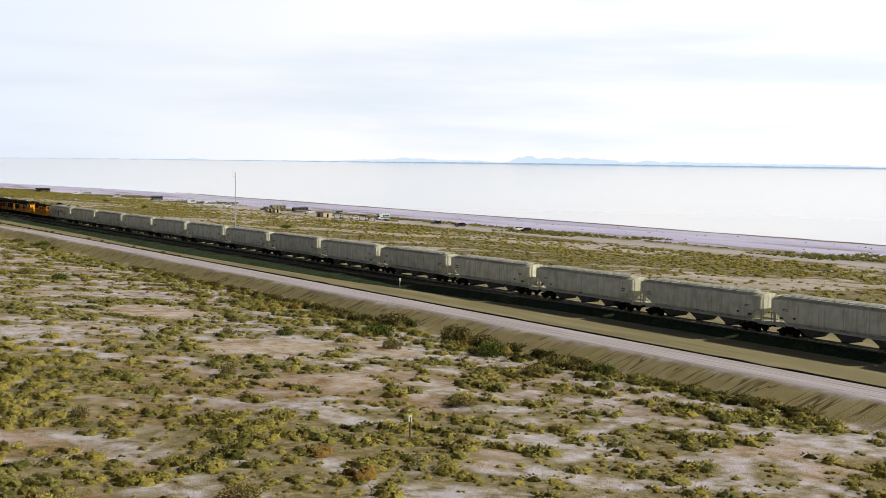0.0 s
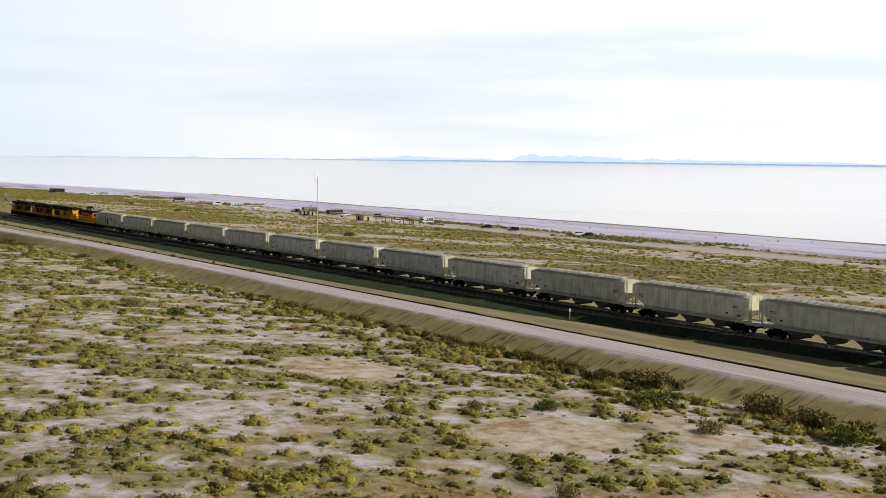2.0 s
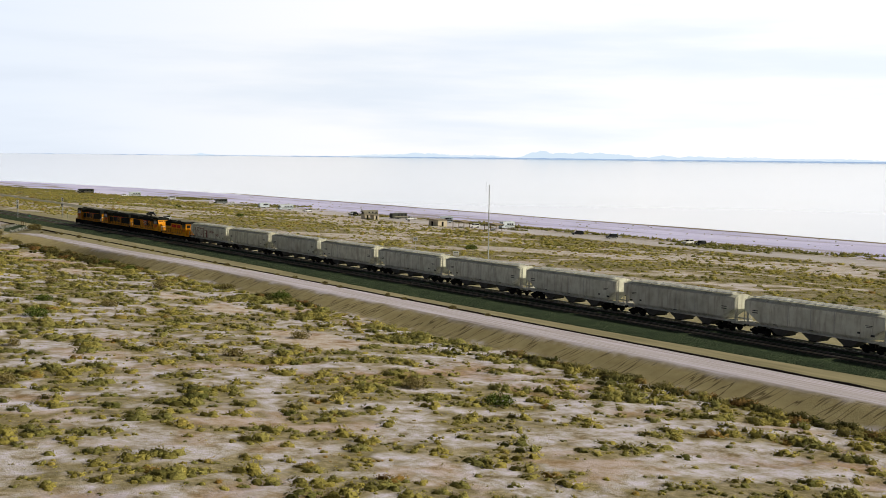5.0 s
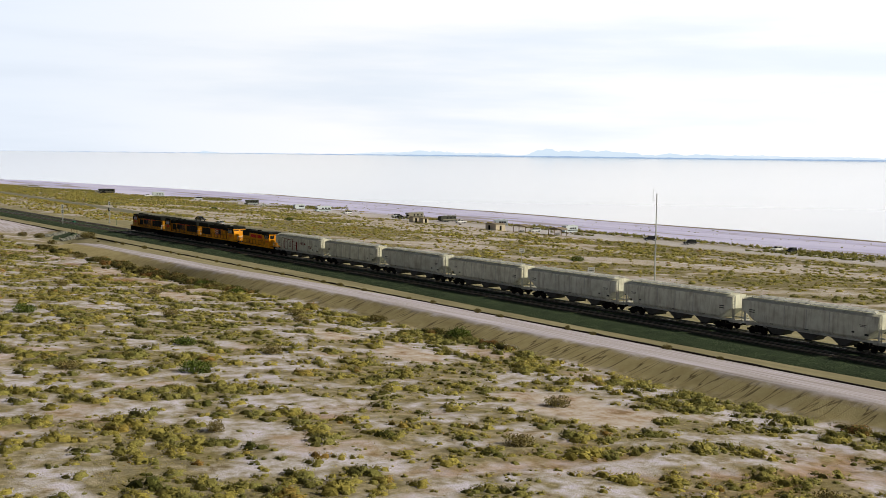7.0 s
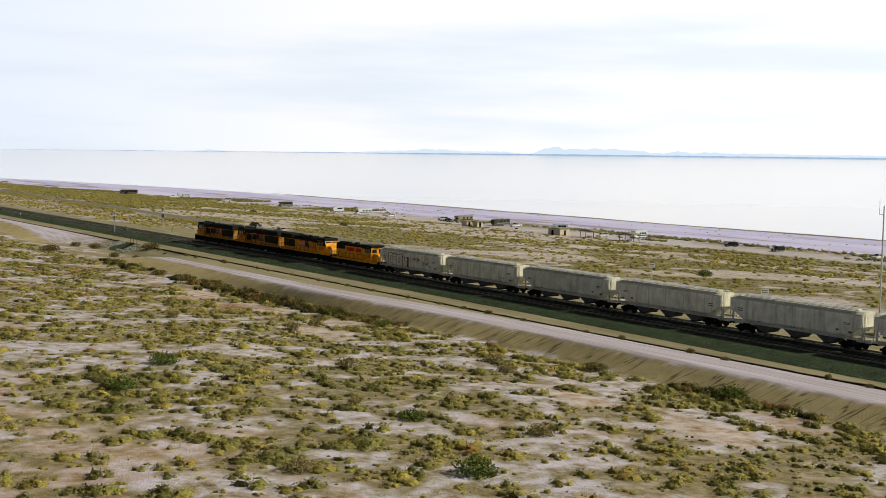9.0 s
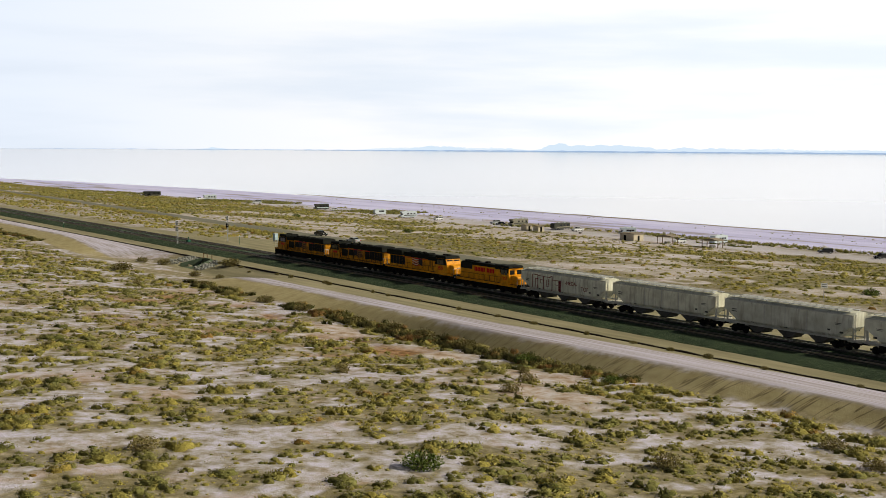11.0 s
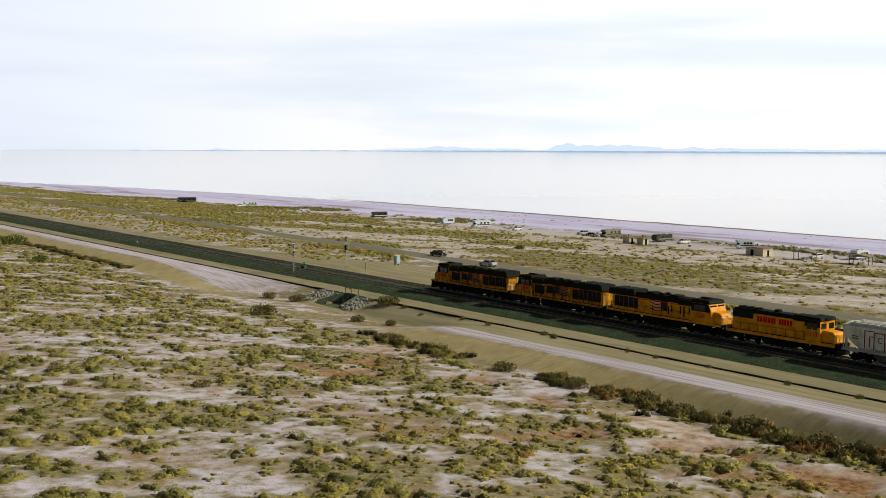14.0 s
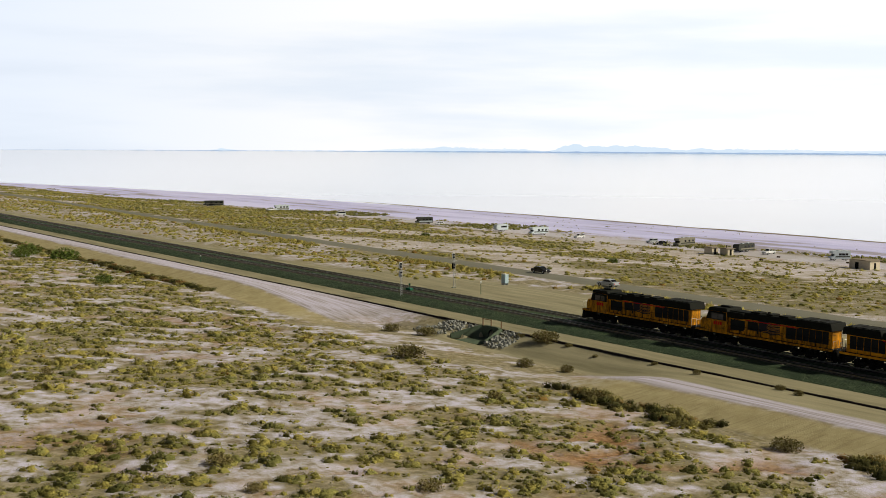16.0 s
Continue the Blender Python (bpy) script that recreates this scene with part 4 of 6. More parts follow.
    for s in (-1, 1):
        for k in range(2):
            bm = bmesh.new()
            box(bm, s * 1.625, s * 1.64, 7.4, 8.2, 2.95 - 0.26 * k, 3.06 - 0.26 * k)
            part("marking_bar", bm, MAT["mark"], r)
        for y0, w, z0, h in ((-7.9, 0.9, 3.05, 0.07), (-7.8, 0.7, 2.9, 0.06), (-8.2, 0.5, 1.95, 0.22), (-6.4, 0.35, 2.1, 0.2), (4.6, 0.5, 1.65, 0.06), (-0.4, 0.6, 1.62, 0.07)):
            bm = bmesh.new()
            box(bm, s * 1.612, s * 1.637, y0, y0 + w, z0, z0 + h)
            part("stencil_bar", bm, MAT["mark"], r)
    if tags:
        g = MAT["graffiti"]
        # tall letters sprayed as open frames: uprights, then the bars across their tops and middles
        strokes = [(y - 0.7 + w / 2, y - 0.7 - w / 2, z0, z1) for y, w, z0, z1 in
                   ((7.25, 0.10, 1.75, 3.80), (6.62, 0.08, 1.90, 3.20), (6.05, 0.10, 1.70, 3.72), (5.45, 0.08, 2.60, 3.15), (4.72, 0.11, 1.65, 3.70), (4.05, 0.08, 2.20, 3.15),
                    (3.55, 0.08, 2.20, 3.30), (2.75, 0.13, 1.60, 3.85), (2.05, 0.08, 2.60, 3.20), (1.25, 0.09, 1.75, 3.30), (0.95, 0.34, 1.60, 3.35))]
        strokes += [(y1 - 0.7, y0 - 0.7, z, z + h) for y1, y0, z, h in
                    ((7.30, 6.00, 3.74, 0.09), (6.62, 6.10, 3.14, 0.07), (5.95, 4.70, 3.62, 0.09), (5.45, 4.95, 3.10, 0.07), (5.45, 5.05, 2.56, 0.07), (4.60, 3.00, 3.56, 0.09),
                     (4.05, 3.55, 2.16, 0.07), (3.15, 2.70, 3.78, 0.08), (2.60, 1.20, 3.24, 0.09), (2.05, 1.45, 2.56, 0.07))]
        for y1, y0, z0, z1 in strokes:
            bm = bmesh.new()
            box(bm, -1.665, -1.625, y0, y1, z0, z1)
            part("graffiti_stroke", bm, g, r, "dark red sprayed stroke")
        lettering("-MEDA-", 0.80, g, r, -1, 1.64, -2.2, 2.85, "dark red sprayed letters")
        lettering("TOF", 0.85, g, r, -1, 1.64, -5.1, 2.25, "dark red sprayed letters")
    return r


# bays take a darker grey than the body, for the shade under the wagon
MAT["hopper_dark"] = worn("hopper_bay_shade", (0.10, 0.10, 0.095), 0.8)
MAT["mark"] = worn("marking_black", (0.06, 0.065, 0.065), 0.7)
MAT["graffiti"] = worn("graffiti_red", (0.16, 0.018, 0.02), 0.7)

TRAIN_HEAD = 427.0


def on_rails(ob, back, turn=0.0, along=1.0):
    """Stands a vehicle on the main track, its middle so far behind the head of the train."""
    ob.matrix_world = pose(0, TRAIN_HEAD - back, RAIL_Z, 0, 0, turn) @ Matrix.Diagonal((1, along, 1, 1))
    return ob


lead = on_rails(wide_cab_engine("", "grimy", "grimy yellow and grey"), 10.9, 0, 0.975)
copy_thing(lead, pose(0, TRAIN_HEAD - 32.6, RAIL_Z))
on_rails(wide_cab_engine("2529"), 54.4, 180, 0.975)
on_rails(road_switcher("1153"), 73.75, 180, 0.95)
on_rails(hopper_car(True), 92.4)
grey_car = on_rails(hopper_car(False), 112.7)
for k in range(2, 21):
    copy_thing(grey_car, pose(0, TRAIN_HEAD - 92.4 - 20.3 * k, RAIL_Z, 0, 0, 180 * (k % 2)))

# ---- things by the railway ----
MAT["post"] = worn("weathered_post", (0.22, 0.15, 0.09), 0.9)
MAT["signwhite"] = worn("sign_white", (0.74, 0.75, 0.76), 0.5, dark=0.9)
MAT["concrete"] = worn("pale_concrete", (0.27, 0.29, 0.235), 0.85, dark=0.75)
# culvert walls take a darker, greener concrete than the other footings
MAT["dark_green_concrete"] = worn("dark_green_concrete", (0.10, 0.135, 0.095), 0.85, dark=0.6)
MAT["rock"] = worn("riprap_stone", (0.27, 0.28, 0.265), 0.9, dark=0.6, light=1.5, scale=1.2)
MAT["green"] = worn("dark_green_paint", (0.03, 0.16, 0.10), 0.6)
MAT["rust"] = worn("dark_rust", (0.075, 0.045, 0.032), 0.85)


def radio_mast(at):
    r = thing("radio_mast", "tall slender grey steel radio mast beside the tracks", "mast", at)
    bm = bmesh.new()
    rod(bm, (0, 0, 0), (0, 0, 8.5), 0.13, 10, 0.11)
    rod(bm, (0, 0, 8.5), (0, 0, 16.6), 0.11, 10, 0.08)
    part("pole", bm, MAT["galv"], r)
    bm = bmesh.new()
    rod(bm, (0, 0, 15.5), (-0.5, 0.3, 15.5), 0.03, 5)
    rod(bm, (-0.5, 0.3, 15.5), (-0.5, 0.3, 17.3), 0.035, 5)
    part("antenna", bm, MAT["signwhite"], r, "thin white whip antenna")
    bm = bmesh.new()
    rod(bm, (-0.3, 0.2, 8.5), (0.3, -0.2, 8.5), 0.03, 5)
    part("bracket", bm, MAT["galv"], r)
    bm = bmesh.new()
    box(bm, -0.4, 0.4, -0.4, 0.4, -0.4, 0.12, 0.03)
    part("footing", bm, MAT["concrete"], r)
    return r


def equipment_shed(at, turn):
    r = thing("equipment_shed", "small pale blue steel equipment shed on the gravel pad", "shed", at, turn)
    bm = bmesh.new()
    box(bm, -1.2, 1.2, -1.1, 1.1, 0.1, 2.35, 0.03)
    part("wall", bm, MAT["shed"], r)
    bm = bmesh.new()
    prism(bm, [(-1.2, 2.35), (1.2, 2.35), (1.2, 2.42), (0, 2.62), (-1.2, 2.42)], -1.3, 1.3)
    part("roof", bm, MAT["white"], r, "white low-pitched roof")
    bm = bmesh.new()
    box(bm, -1.235, -1.2, -0.95, -0.05, 0.2, 2.15, 0.01)
    d = part("door", bm, MAT["shed"], r)
    bm = bmesh.new()
    box(bm, -1.27, -1.235, -0.2, -0.12, 1.0, 1.25)
    part("door_handle", bm, MAT["black"], d)
    bm = bmesh.new()
    for x in (-1.1, 1.1):
        box(bm, x - 0.1, x + 0.1, -1.0, 1.0, -0.15, 0.1)
    part("skid", bm, MAT["concrete"], r)
    bm = bmesh.new()
    box(bm, -0.8, 0.5, -1.13, -1.1, 2.05, 2.2)
    part("name_bar", bm, MAT["mark"], r)
    return r


def signal_mast(at, heads, height, dark):
    """A colour-light signal; heads are the heights of its lamp units."""
    r = thing("railway_signal", "railway signal mast with " + ("black backed" if dark else "silver round") + " lamp heads", "signal", at, group="railway signals")
    bm = bmesh.new()
    rod(bm, (0, 0, 0), (0, 0, height), 0.075, 8)
    part("pole", bm, MAT["galv"], r)
    bm = bmesh.new()
    box(bm, -0.35, 0.35, -0.35, 0.35, -0.6, 0.1, 0.03)
    part("footing", bm, MAT["concrete"], r)
    for k, z in enumerate(heads):
        bm = bmesh.new()
        rod(bm, (0, 0.10, z - 0.28), (0, 0.22, z - 0.28), 0.33, 14)
        rod(bm, (0, 0.10, z + 0.28), (0, 0.22, z + 0.28), 0.33, 14)
        box(bm, -0.33, 0.33, 0.10, 0.22, z - 0.28, z + 0.28)
        h = part("lamp_head", bm, MAT["black"] if dark and k == 0 else MAT["signwhite"], r)
        for d in (-0.28, 0.28):
            bm = bmesh.new()
            rod(bm, (0, -0.15, z + d), (0, 0.12, z + d), 0.14, 10)
            part("lamp_hood", bm, MAT["black"], h)
    bm = bmesh.new()
    for k in range(int(height / 0.35)):
        rod(bm, (-0.22, -0.2, 0.4 + 0.35 * k), (0.22, -0.2, 0.4 + 0.35 * k), 0.014, 4)
    for u in (-0.22, 0.22):
        rod(bm, (u, -0.2, 0.1), (u, -0.2, height - 0.6), 0.018, 4)
    part("ladder", bm, MAT["galv"], r)
    bm = bmesh.new()
    box(bm, -0.6, 0.6, -0.6, 0.05, heads[-1] - 0.95, heads[-1] - 0.91)
    part("platform", bm, MAT["galv"], r)
    return r


def cabinet(at):
    r = thing("signal_cabinet", "pale blue-white steel signal cabinet by the tracks", "cabinet", at)
    bm = bmesh.new()
    box(bm, -0.45, 0.45, -0.6, 0.6, 0.35, 2.1, 0.04)
    part("body", bm, MAT["shed"], r)
    bm = bmesh.new()
    box(bm, -0.50, 0.50, -0.65, 0.65, 2.1, 2.18, 0.02)
    part("roof", bm, MAT["white"], r)
    for x in (-0.4, 0.4):
        bm = bmesh.new()
        box(bm, x - 0.05, x + 0.05, -0.5, 0.5, -0.05, 0.35)
        part("leg", bm, MAT["galv"], r)
    bm = bmesh.new()
    box(bm, -0.475, -0.45, -0.5, 0.5, 0.45, 2.0, 0.01)
    part("door", bm, MAT["shed"], r)
    return r


def board_sign(at, turn, w, h, z, label, post="galv"):
    r = thing("sign", label, "sign", at, turn, group="trackside signs")
    bm = bmesh.new()
    rod(bm, (0, 0, -0.2), (0, 0, z + h), 0.045, 6)
    part("post", bm, MAT[post], r)
    bm = bmesh.new()
    box(bm, -w / 2, w / 2, -0.07, -0.045, z, z + h, 0.008)
    b = part("panel", bm, MAT["signwhite"], r)
    for k in range(2):
        bm = bmesh.new()
        box(bm, -w * 0.35, w * 0.35, -0.075, -0.07, z + h * (0.28 + 0.34 * k), z + h * (0.40 + 0.34 * k))
        part("text_bar", bm, MAT["mark"], b)
    return r


def marker_post(at, h, m, label):
    r = thing("marker_post", label, "post", at, group="marker posts")
    bm = bmesh.new()
    rod(bm, (0, 0, -0.2), (0, 0, h), 0.05, 6, 0.045)
    part("post", bm, MAT[m], r)
    bm = bmesh.new()
    box(bm, -0.13, 0.13, -0.02, 0.02, h - 0.3, h + 0.1, 0.01)
    part("plate", bm, MAT["signwhite"], r)
    return r


def stored_rails(y0, y1, x):
    r = thing("stored_rails", "stack of dark rusty rails lying on timbers beside the pad", "rail stack", (x, (y0 + y1) / 2, level(x, (y0 + y1) / 2)))
    half = (y1 - y0) / 2
    for k in range(7):
        bm = bmesh.new()
        box(bm, -1.2, 1.2, -half + 0.5 + k * (2 * half - 1) / 6 - 0.12, -half + 0.5 + k * (2 * half - 1) / 6 + 0.12, -0.1, 0.2, 0.02)
        part("timber", bm, MAT["post"], r)
    for k in range(8):
        bm = bmesh.new()
        s = (-1.0 + 0.28 * k)
        a, b = -half + random.Random(k).uniform(0, 3), half - random.Random(k + 20).uniform(0, 5)
        box(bm, s - 0.07, s + 0.07, a, b, 0.2, 0.24)
        box(bm, s - 0.012, s + 0.012, a, b, 0.24, 0.34)
        box(bm, s - 0.036, s + 0.036, a, b, 0.34, 0.38)
        part("rail", bm, MAT["rust"], r)
    return r


def culvert(at):
    """Concrete culvert mouth with splayed wing walls, a pipe and a post rail, opening towards -x."""
    r = thing("culvert", "grey-green concrete culvert mouth with splayed wing walls in the embankment", "culvert", at)
    C = MAT["dark_green_concrete"]
    bm = bmesh.new()
    n, ro, zc = 18, 0.62, -0.72
    w0, w1, z0, z1 = -2.3, 2.3, -1.45, 0.42
    # head wall with a round hole through it
    for x, flip in ((0.0, False), (0.35, True)):
        inner = [bm.verts.new((x, ro * math.cos(2 * math.pi * k / n), zc + ro * math.sin(2 * math.pi * k / n))) for k in range(n)]
        outer = []
        for k in range(n):
            a = 2 * math.pi * k / n
            c, s = math.cos(a), math.sin(a)
            t = min(((w1 if c > 0 else -w0) / abs(c)) if abs(c) > 1e-6 else 99, ((z1 - zc) if s > 0 else (zc - z0)) / abs(s) if abs(s) > 1e-6 else 99)
            outer.append(bm.verts.new((x, t * c, zc + t * s)))
        for k in range(n):
            q = (inner[k], inner[(k + 1) % n], outer[(k + 1) % n], outer[k])
            bm.faces.new(q if flip else q[::-1])
        if not flip:
            first = (inner, outer)
    for k in range(n):
        for a, b in ((first[0], inner), (first[1], outer)):
            bm.faces.new((a[k], a[(k + 1) % n], b[(k + 1) % n], b[k]))
    bmesh.ops.recalc_face_normals(bm, faces=bm.faces)
    part("head_wall", bm, C, r)
    bm = bmesh.new()
    for k in range(n):
        a, b = 2 * math.pi * k / n, 2 * math.pi * (k + 1) / n
        q = [bm.verts.new((x, 0.61 * math.cos(u), zc + 0.61 * math.sin(u))) for x, u in ((0.05, a), (6, a), (6, b), (0.05, b))]
        bm.faces.new(q)
    part("pipe", bm, MAT["black"], r)
    for s in (-1, 1):
        bm = bmesh.new()
        prism(bm, [(0, -1.45), (0, 0.42), (-4.6, -0.75), (-4.6, -1.45)], -0.14, 0.14, 0.02)
        bmesh.ops.transform(bm, matrix=pose(0, s * 2.2, 0, 0, 0, -90 if s < 0 else -90) , verts=bm.verts)
        bmesh.ops.transform(bm, matrix=pose(0, s * 2.2, 0) @ pose(0, 0, 0, 0, 0, -s * 22) @ pose(0, -s * 2.2, 0), verts=bm.verts)
        part("wing_wall", bm, C, r)
    bm = bmesh.new()
    prism(bm, [(-2.3, -1.5), (2.3, -1.5), (2.3, -1.36), (-2.3, -1.36)], -4.6, 0.0)
    part("apron", bm, C, r)
    for y in (-2.1, 0.2, 2.1):
        bm = bmesh.new()
        box(bm, 0.12, 0.26, y - 0.07, y + 0.07, 0.35, 1.35, 0.01)
        part("rail_post", bm, MAT["post"], r)
    bm = bmesh.new()
    box(bm, 0.15, 0.23, 0.2, 2.1, 1.2, 1.3)
    part("rail_bar", bm, MAT["post"], r)
    return r


RZ = random.Random(11)
radio_mast((15.4, 253.0, level(15.4, 253)))
equipment_shed((18.3, 252.8, level(18.3, 252.8) + 0.05), 8)
signal_mast((-6.9, 466.2, 0.0), (4.1, 5.6), 5.9, False)
signal_mast((9.4, 473.0, 0.0), (4.0, 5.9), 6.2, True)
cabinet((25.4, 477.8, level(25.4, 477.8) + 0.05))
marker_post((7.8, 462.8, 0.0), 2.2, "green", "thin dark green post on the pad")
board_sign((30.4, 283.0, level(30.4, 283)), -30, 1.3, 0.9, 2.4, "white sign board on a thin post by the road")
board_sign((25.2, 308.0, level(25.2, 308)), -30, 0.5, 0.5, 1.8, "small weathered sign on a brown post", "post")
board_sign((49.0, 325.0, level(49, 325)), -30, 1.2, 0.9, 2.3, "white road sign board on a post")
marker_post((-7.4, 146.5, 0.1), 1.3, "signwhite", "short white marker post on the ballast edge")
marker_post((-10.1, 541.5, 0.0), 1.6, "green", "short dark marker post with a white plate by the track")
marker_post((26.2, 232.5, level(26.2, 232.5)), 1.0, "signwhite", "short white marker post by the verge")
marker_post((29.0, 300.0, level(29.0, 300.0)), 1.1, "post", "short brown marker post by the verge")
stored_rails(349.5, 374.0, 25.6)
culvert((-15.4, 430.5, 0.0))
g = thing("switch_box", "small dark green switch machine box beside the rails", "switch box", (-2.2, 470.5, RAIL_Z - 0.22))
bm = bmesh.new()
box(bm, -0.35, 0.35, -0.7, 0.7, 0, 0.4, 0.05)
part("box", bm, MAT["green"], g)
bm = bmesh.new()
rod(bm, (0, 0, 0.4), (0, 0, 1.2), 0.04, 6)
box(bm, -0.02, 0.02, -0.25, 0.25, 0.9, 1.2)
part("target", bm, MAT["green"], g)


for x, y in ((55.2, 634.0), (54.0, 629.5)):
    marker_post((x, y, level(x, y)), 2.2, "post", "tall brown wooden post by the highway")
for x, y in ((38.7, 605.3), (34.8, 628.0)):
    marker_post((x - 8, y, level(x - 8, y)), 1.0, "signwhite", "short white marker post by the verge")
marker_post((-68.1, 53.9, level(-68.1, 53.9)), 1.3, "post", "thin weathered survey stake in the scrub")
board_sign((70.0, 890.0, level(70.0, 890.0)), -20, 0.9, 0.9, 2.0, "small warning sign beside the highway", "post")
tyre = thing("old_tyre", "old pale dusty tyre lying on the clay", "tyre", (-45.8, 238.1, level(-45.8, 238.1) + 0.10))
bm = bmesh.new()
for k in range(14):
    a, b = 2 * math.pi * k / 14, 2 * math.pi * (k + 1) / 14
    rod(bm, (0.33 * math.cos(a), 0.33 * math.sin(a), 0), (0.33 * math.cos(b), 0.33 * math.sin(b), 0), 0.12, 8)
part("tread", bm, MAT["tan"], tyre)


# ---- vehicles ----
MAT["tyre"] = worn("tyre_rubber", (0.02, 0.02, 0.02), 0.9)
MAT["carwhite"] = plain("car_white", (0.72, 0.74, 0.76), 0.25)
MAT["carblack"] = plain("car_black", (0.015, 0.016, 0.018), 0.25)
MAT["carsilver"] = plain("car_silver", (0.42, 0.45, 0.48), 0.28, 0.3)
# bluish white and darkened tan hold the shade of the near sides
MAT["rvwhite"] = worn("rv_white", (0.60, 0.68, 0.75), 0.45, dark=0.9)
MAT["rvtan"] = worn("rv_tan", (0.24, 0.23, 0.19), 0.5, dark=0.85)
MAT["rvdark"] = worn("rv_dark", (0.06, 0.065, 0.055), 0.5)
MAT["tail"] = plain("lamp_red", (0.35, 0.01, 0.01), 0.3)


def wheels(root, xs, ys, r, w=0.22):
    for x in xs:
        for y in ys:
            bm = bmesh.new()
            rod(bm, (x - w / 2, y, r), (x + w / 2, y, r), r, 12)
            t = part("wheel", bm, MAT["tyre"], root)
            bm = bmesh.new()
            rod(bm, (x - w / 2 - 0.01, y, r), (x + w / 2 + 0.01, y, r), r * 0.55, 10)
            part("rim", bm, MAT["galv"], t)


def car(at, turn, paint, label, kind="car", group="parked vehicles"):
    """Nose towards +y. kind: car, suv, pickup or van."""
    r = thing("car" if kind in ("car", "suv") else kind, label, {"car": "car", "suv": "car", "pickup": "pickup", "van": "van"}[kind], at, turn, group)
    L, W, low, belt, top = {"car": (4.6, 0.9, 0.30, 0.92, 1.45), "suv": (4.8, 0.95, 0.38, 1.10, 1.78), "pickup": (5.6, 0.98, 0.45, 1.15, 1.88), "van": (5.4, 1.0, 0.35, 1.25, 2.2)}[kind]
    h = L / 2
    bm = bmesh.new()
    prism(bm, [(-h, low + 0.15), (-h + 0.1, low), (h - 0.15, low), (h, low + 0.2), (h - 0.05, belt - 0.22), (h - 0.35, belt - 0.06), (h * 0.42, belt), (-h + 0.05, belt)], -W, W, 0.05)
    body = part("body", bm, paint, r)
    g0, g1, g2, g3 = {"car": (-h * 0.78, -h * 0.45, h * 0.12, h * 0.45), "suv": (-h * 0.95, -h * 0.86, h * 0.10, h * 0.42), "pickup": (-h * 0.25, -h * 0.20, h * 0.18, h * 0.42), "van": (-h * 0.98, -h * 0.95, h * 0.45, h * 0.75)}[kind]
    bm = bmesh.new()
    prism(bm, [(g0, belt), (g3, belt), (g2, top), (g1, top)], -W * 0.88, W * 0.88, 0.06)
    part("cabin", bm, paint, r)
    for s in (-1, 1):
        bm = bmesh.new()
        prism(bm, [(g0 + 0.22, belt + 0.08), (g3 - 0.22, belt + 0.08), (g2 - 0.10, top - 0.12), (g1 + 0.12, top - 0.12)], s * W * 0.88, s * (W * 0.88 + 0.012))
        part("side_window", bm, MAT["glass"], r)
    for (ya, za), (yb, zb), nm in (((g3, belt), (g2, top), "windshield"), ((g0, belt), (g1, top), "rear_window")):
        bm = bmesh.new()
        e = 0.02 if nm == "windshield" else -0.02
        q = [(-W * 0.75, ya + (yb - ya) * 0.15 + e, za + (zb - za) * 0.15), (W * 0.75, ya + (yb - ya) * 0.15 + e, za + (zb - za) * 0.15), (W * 0.75, ya + (yb - ya) * 0.85 + e, za + (zb - za) * 0.85), (-W * 0.75, ya + (yb - ya) * 0.85 + e, za + (zb - za) * 0.85)]
        bm.faces.new([bm.verts.new((x, y, z + 0.01)) for x, y, z in (q if nm == "windshield" else q[::-1])])
        part(nm, bm, MAT["glass"], r)
    wheels(r, (-W + 0.08, W - 0.08), (-h * 0.60, h * 0.62), 0.34 if kind == "car" else 0.39)
    for s in (-1, 1):
        bm = bmesh.new()
        box(bm, s * W * 0.6 - 0.15, s * W * 0.6 + 0.15, h - 0.08, h + 0.01, low + 0.32, low + 0.46)
        part("headlight", bm, MAT["signwhite"], r)
        bm = bmesh.new()
        box(bm, s * W * 0.75 - 0.1, s * W * 0.75 + 0.1, -h - 0.01, -h + 0.05, belt - 0.35, belt - 0.12)
        part("tail_light", bm, MAT["tail"], r)
    if kind == "pickup":
        bm = bmesh.new()
        box(bm, -W * 0.82, W * 0.82, -h + 0.12, g0 - 0.1, belt - 0.02, belt + 0.02)
        part("bed_cover", bm, MAT["carblack"], r)
    return r


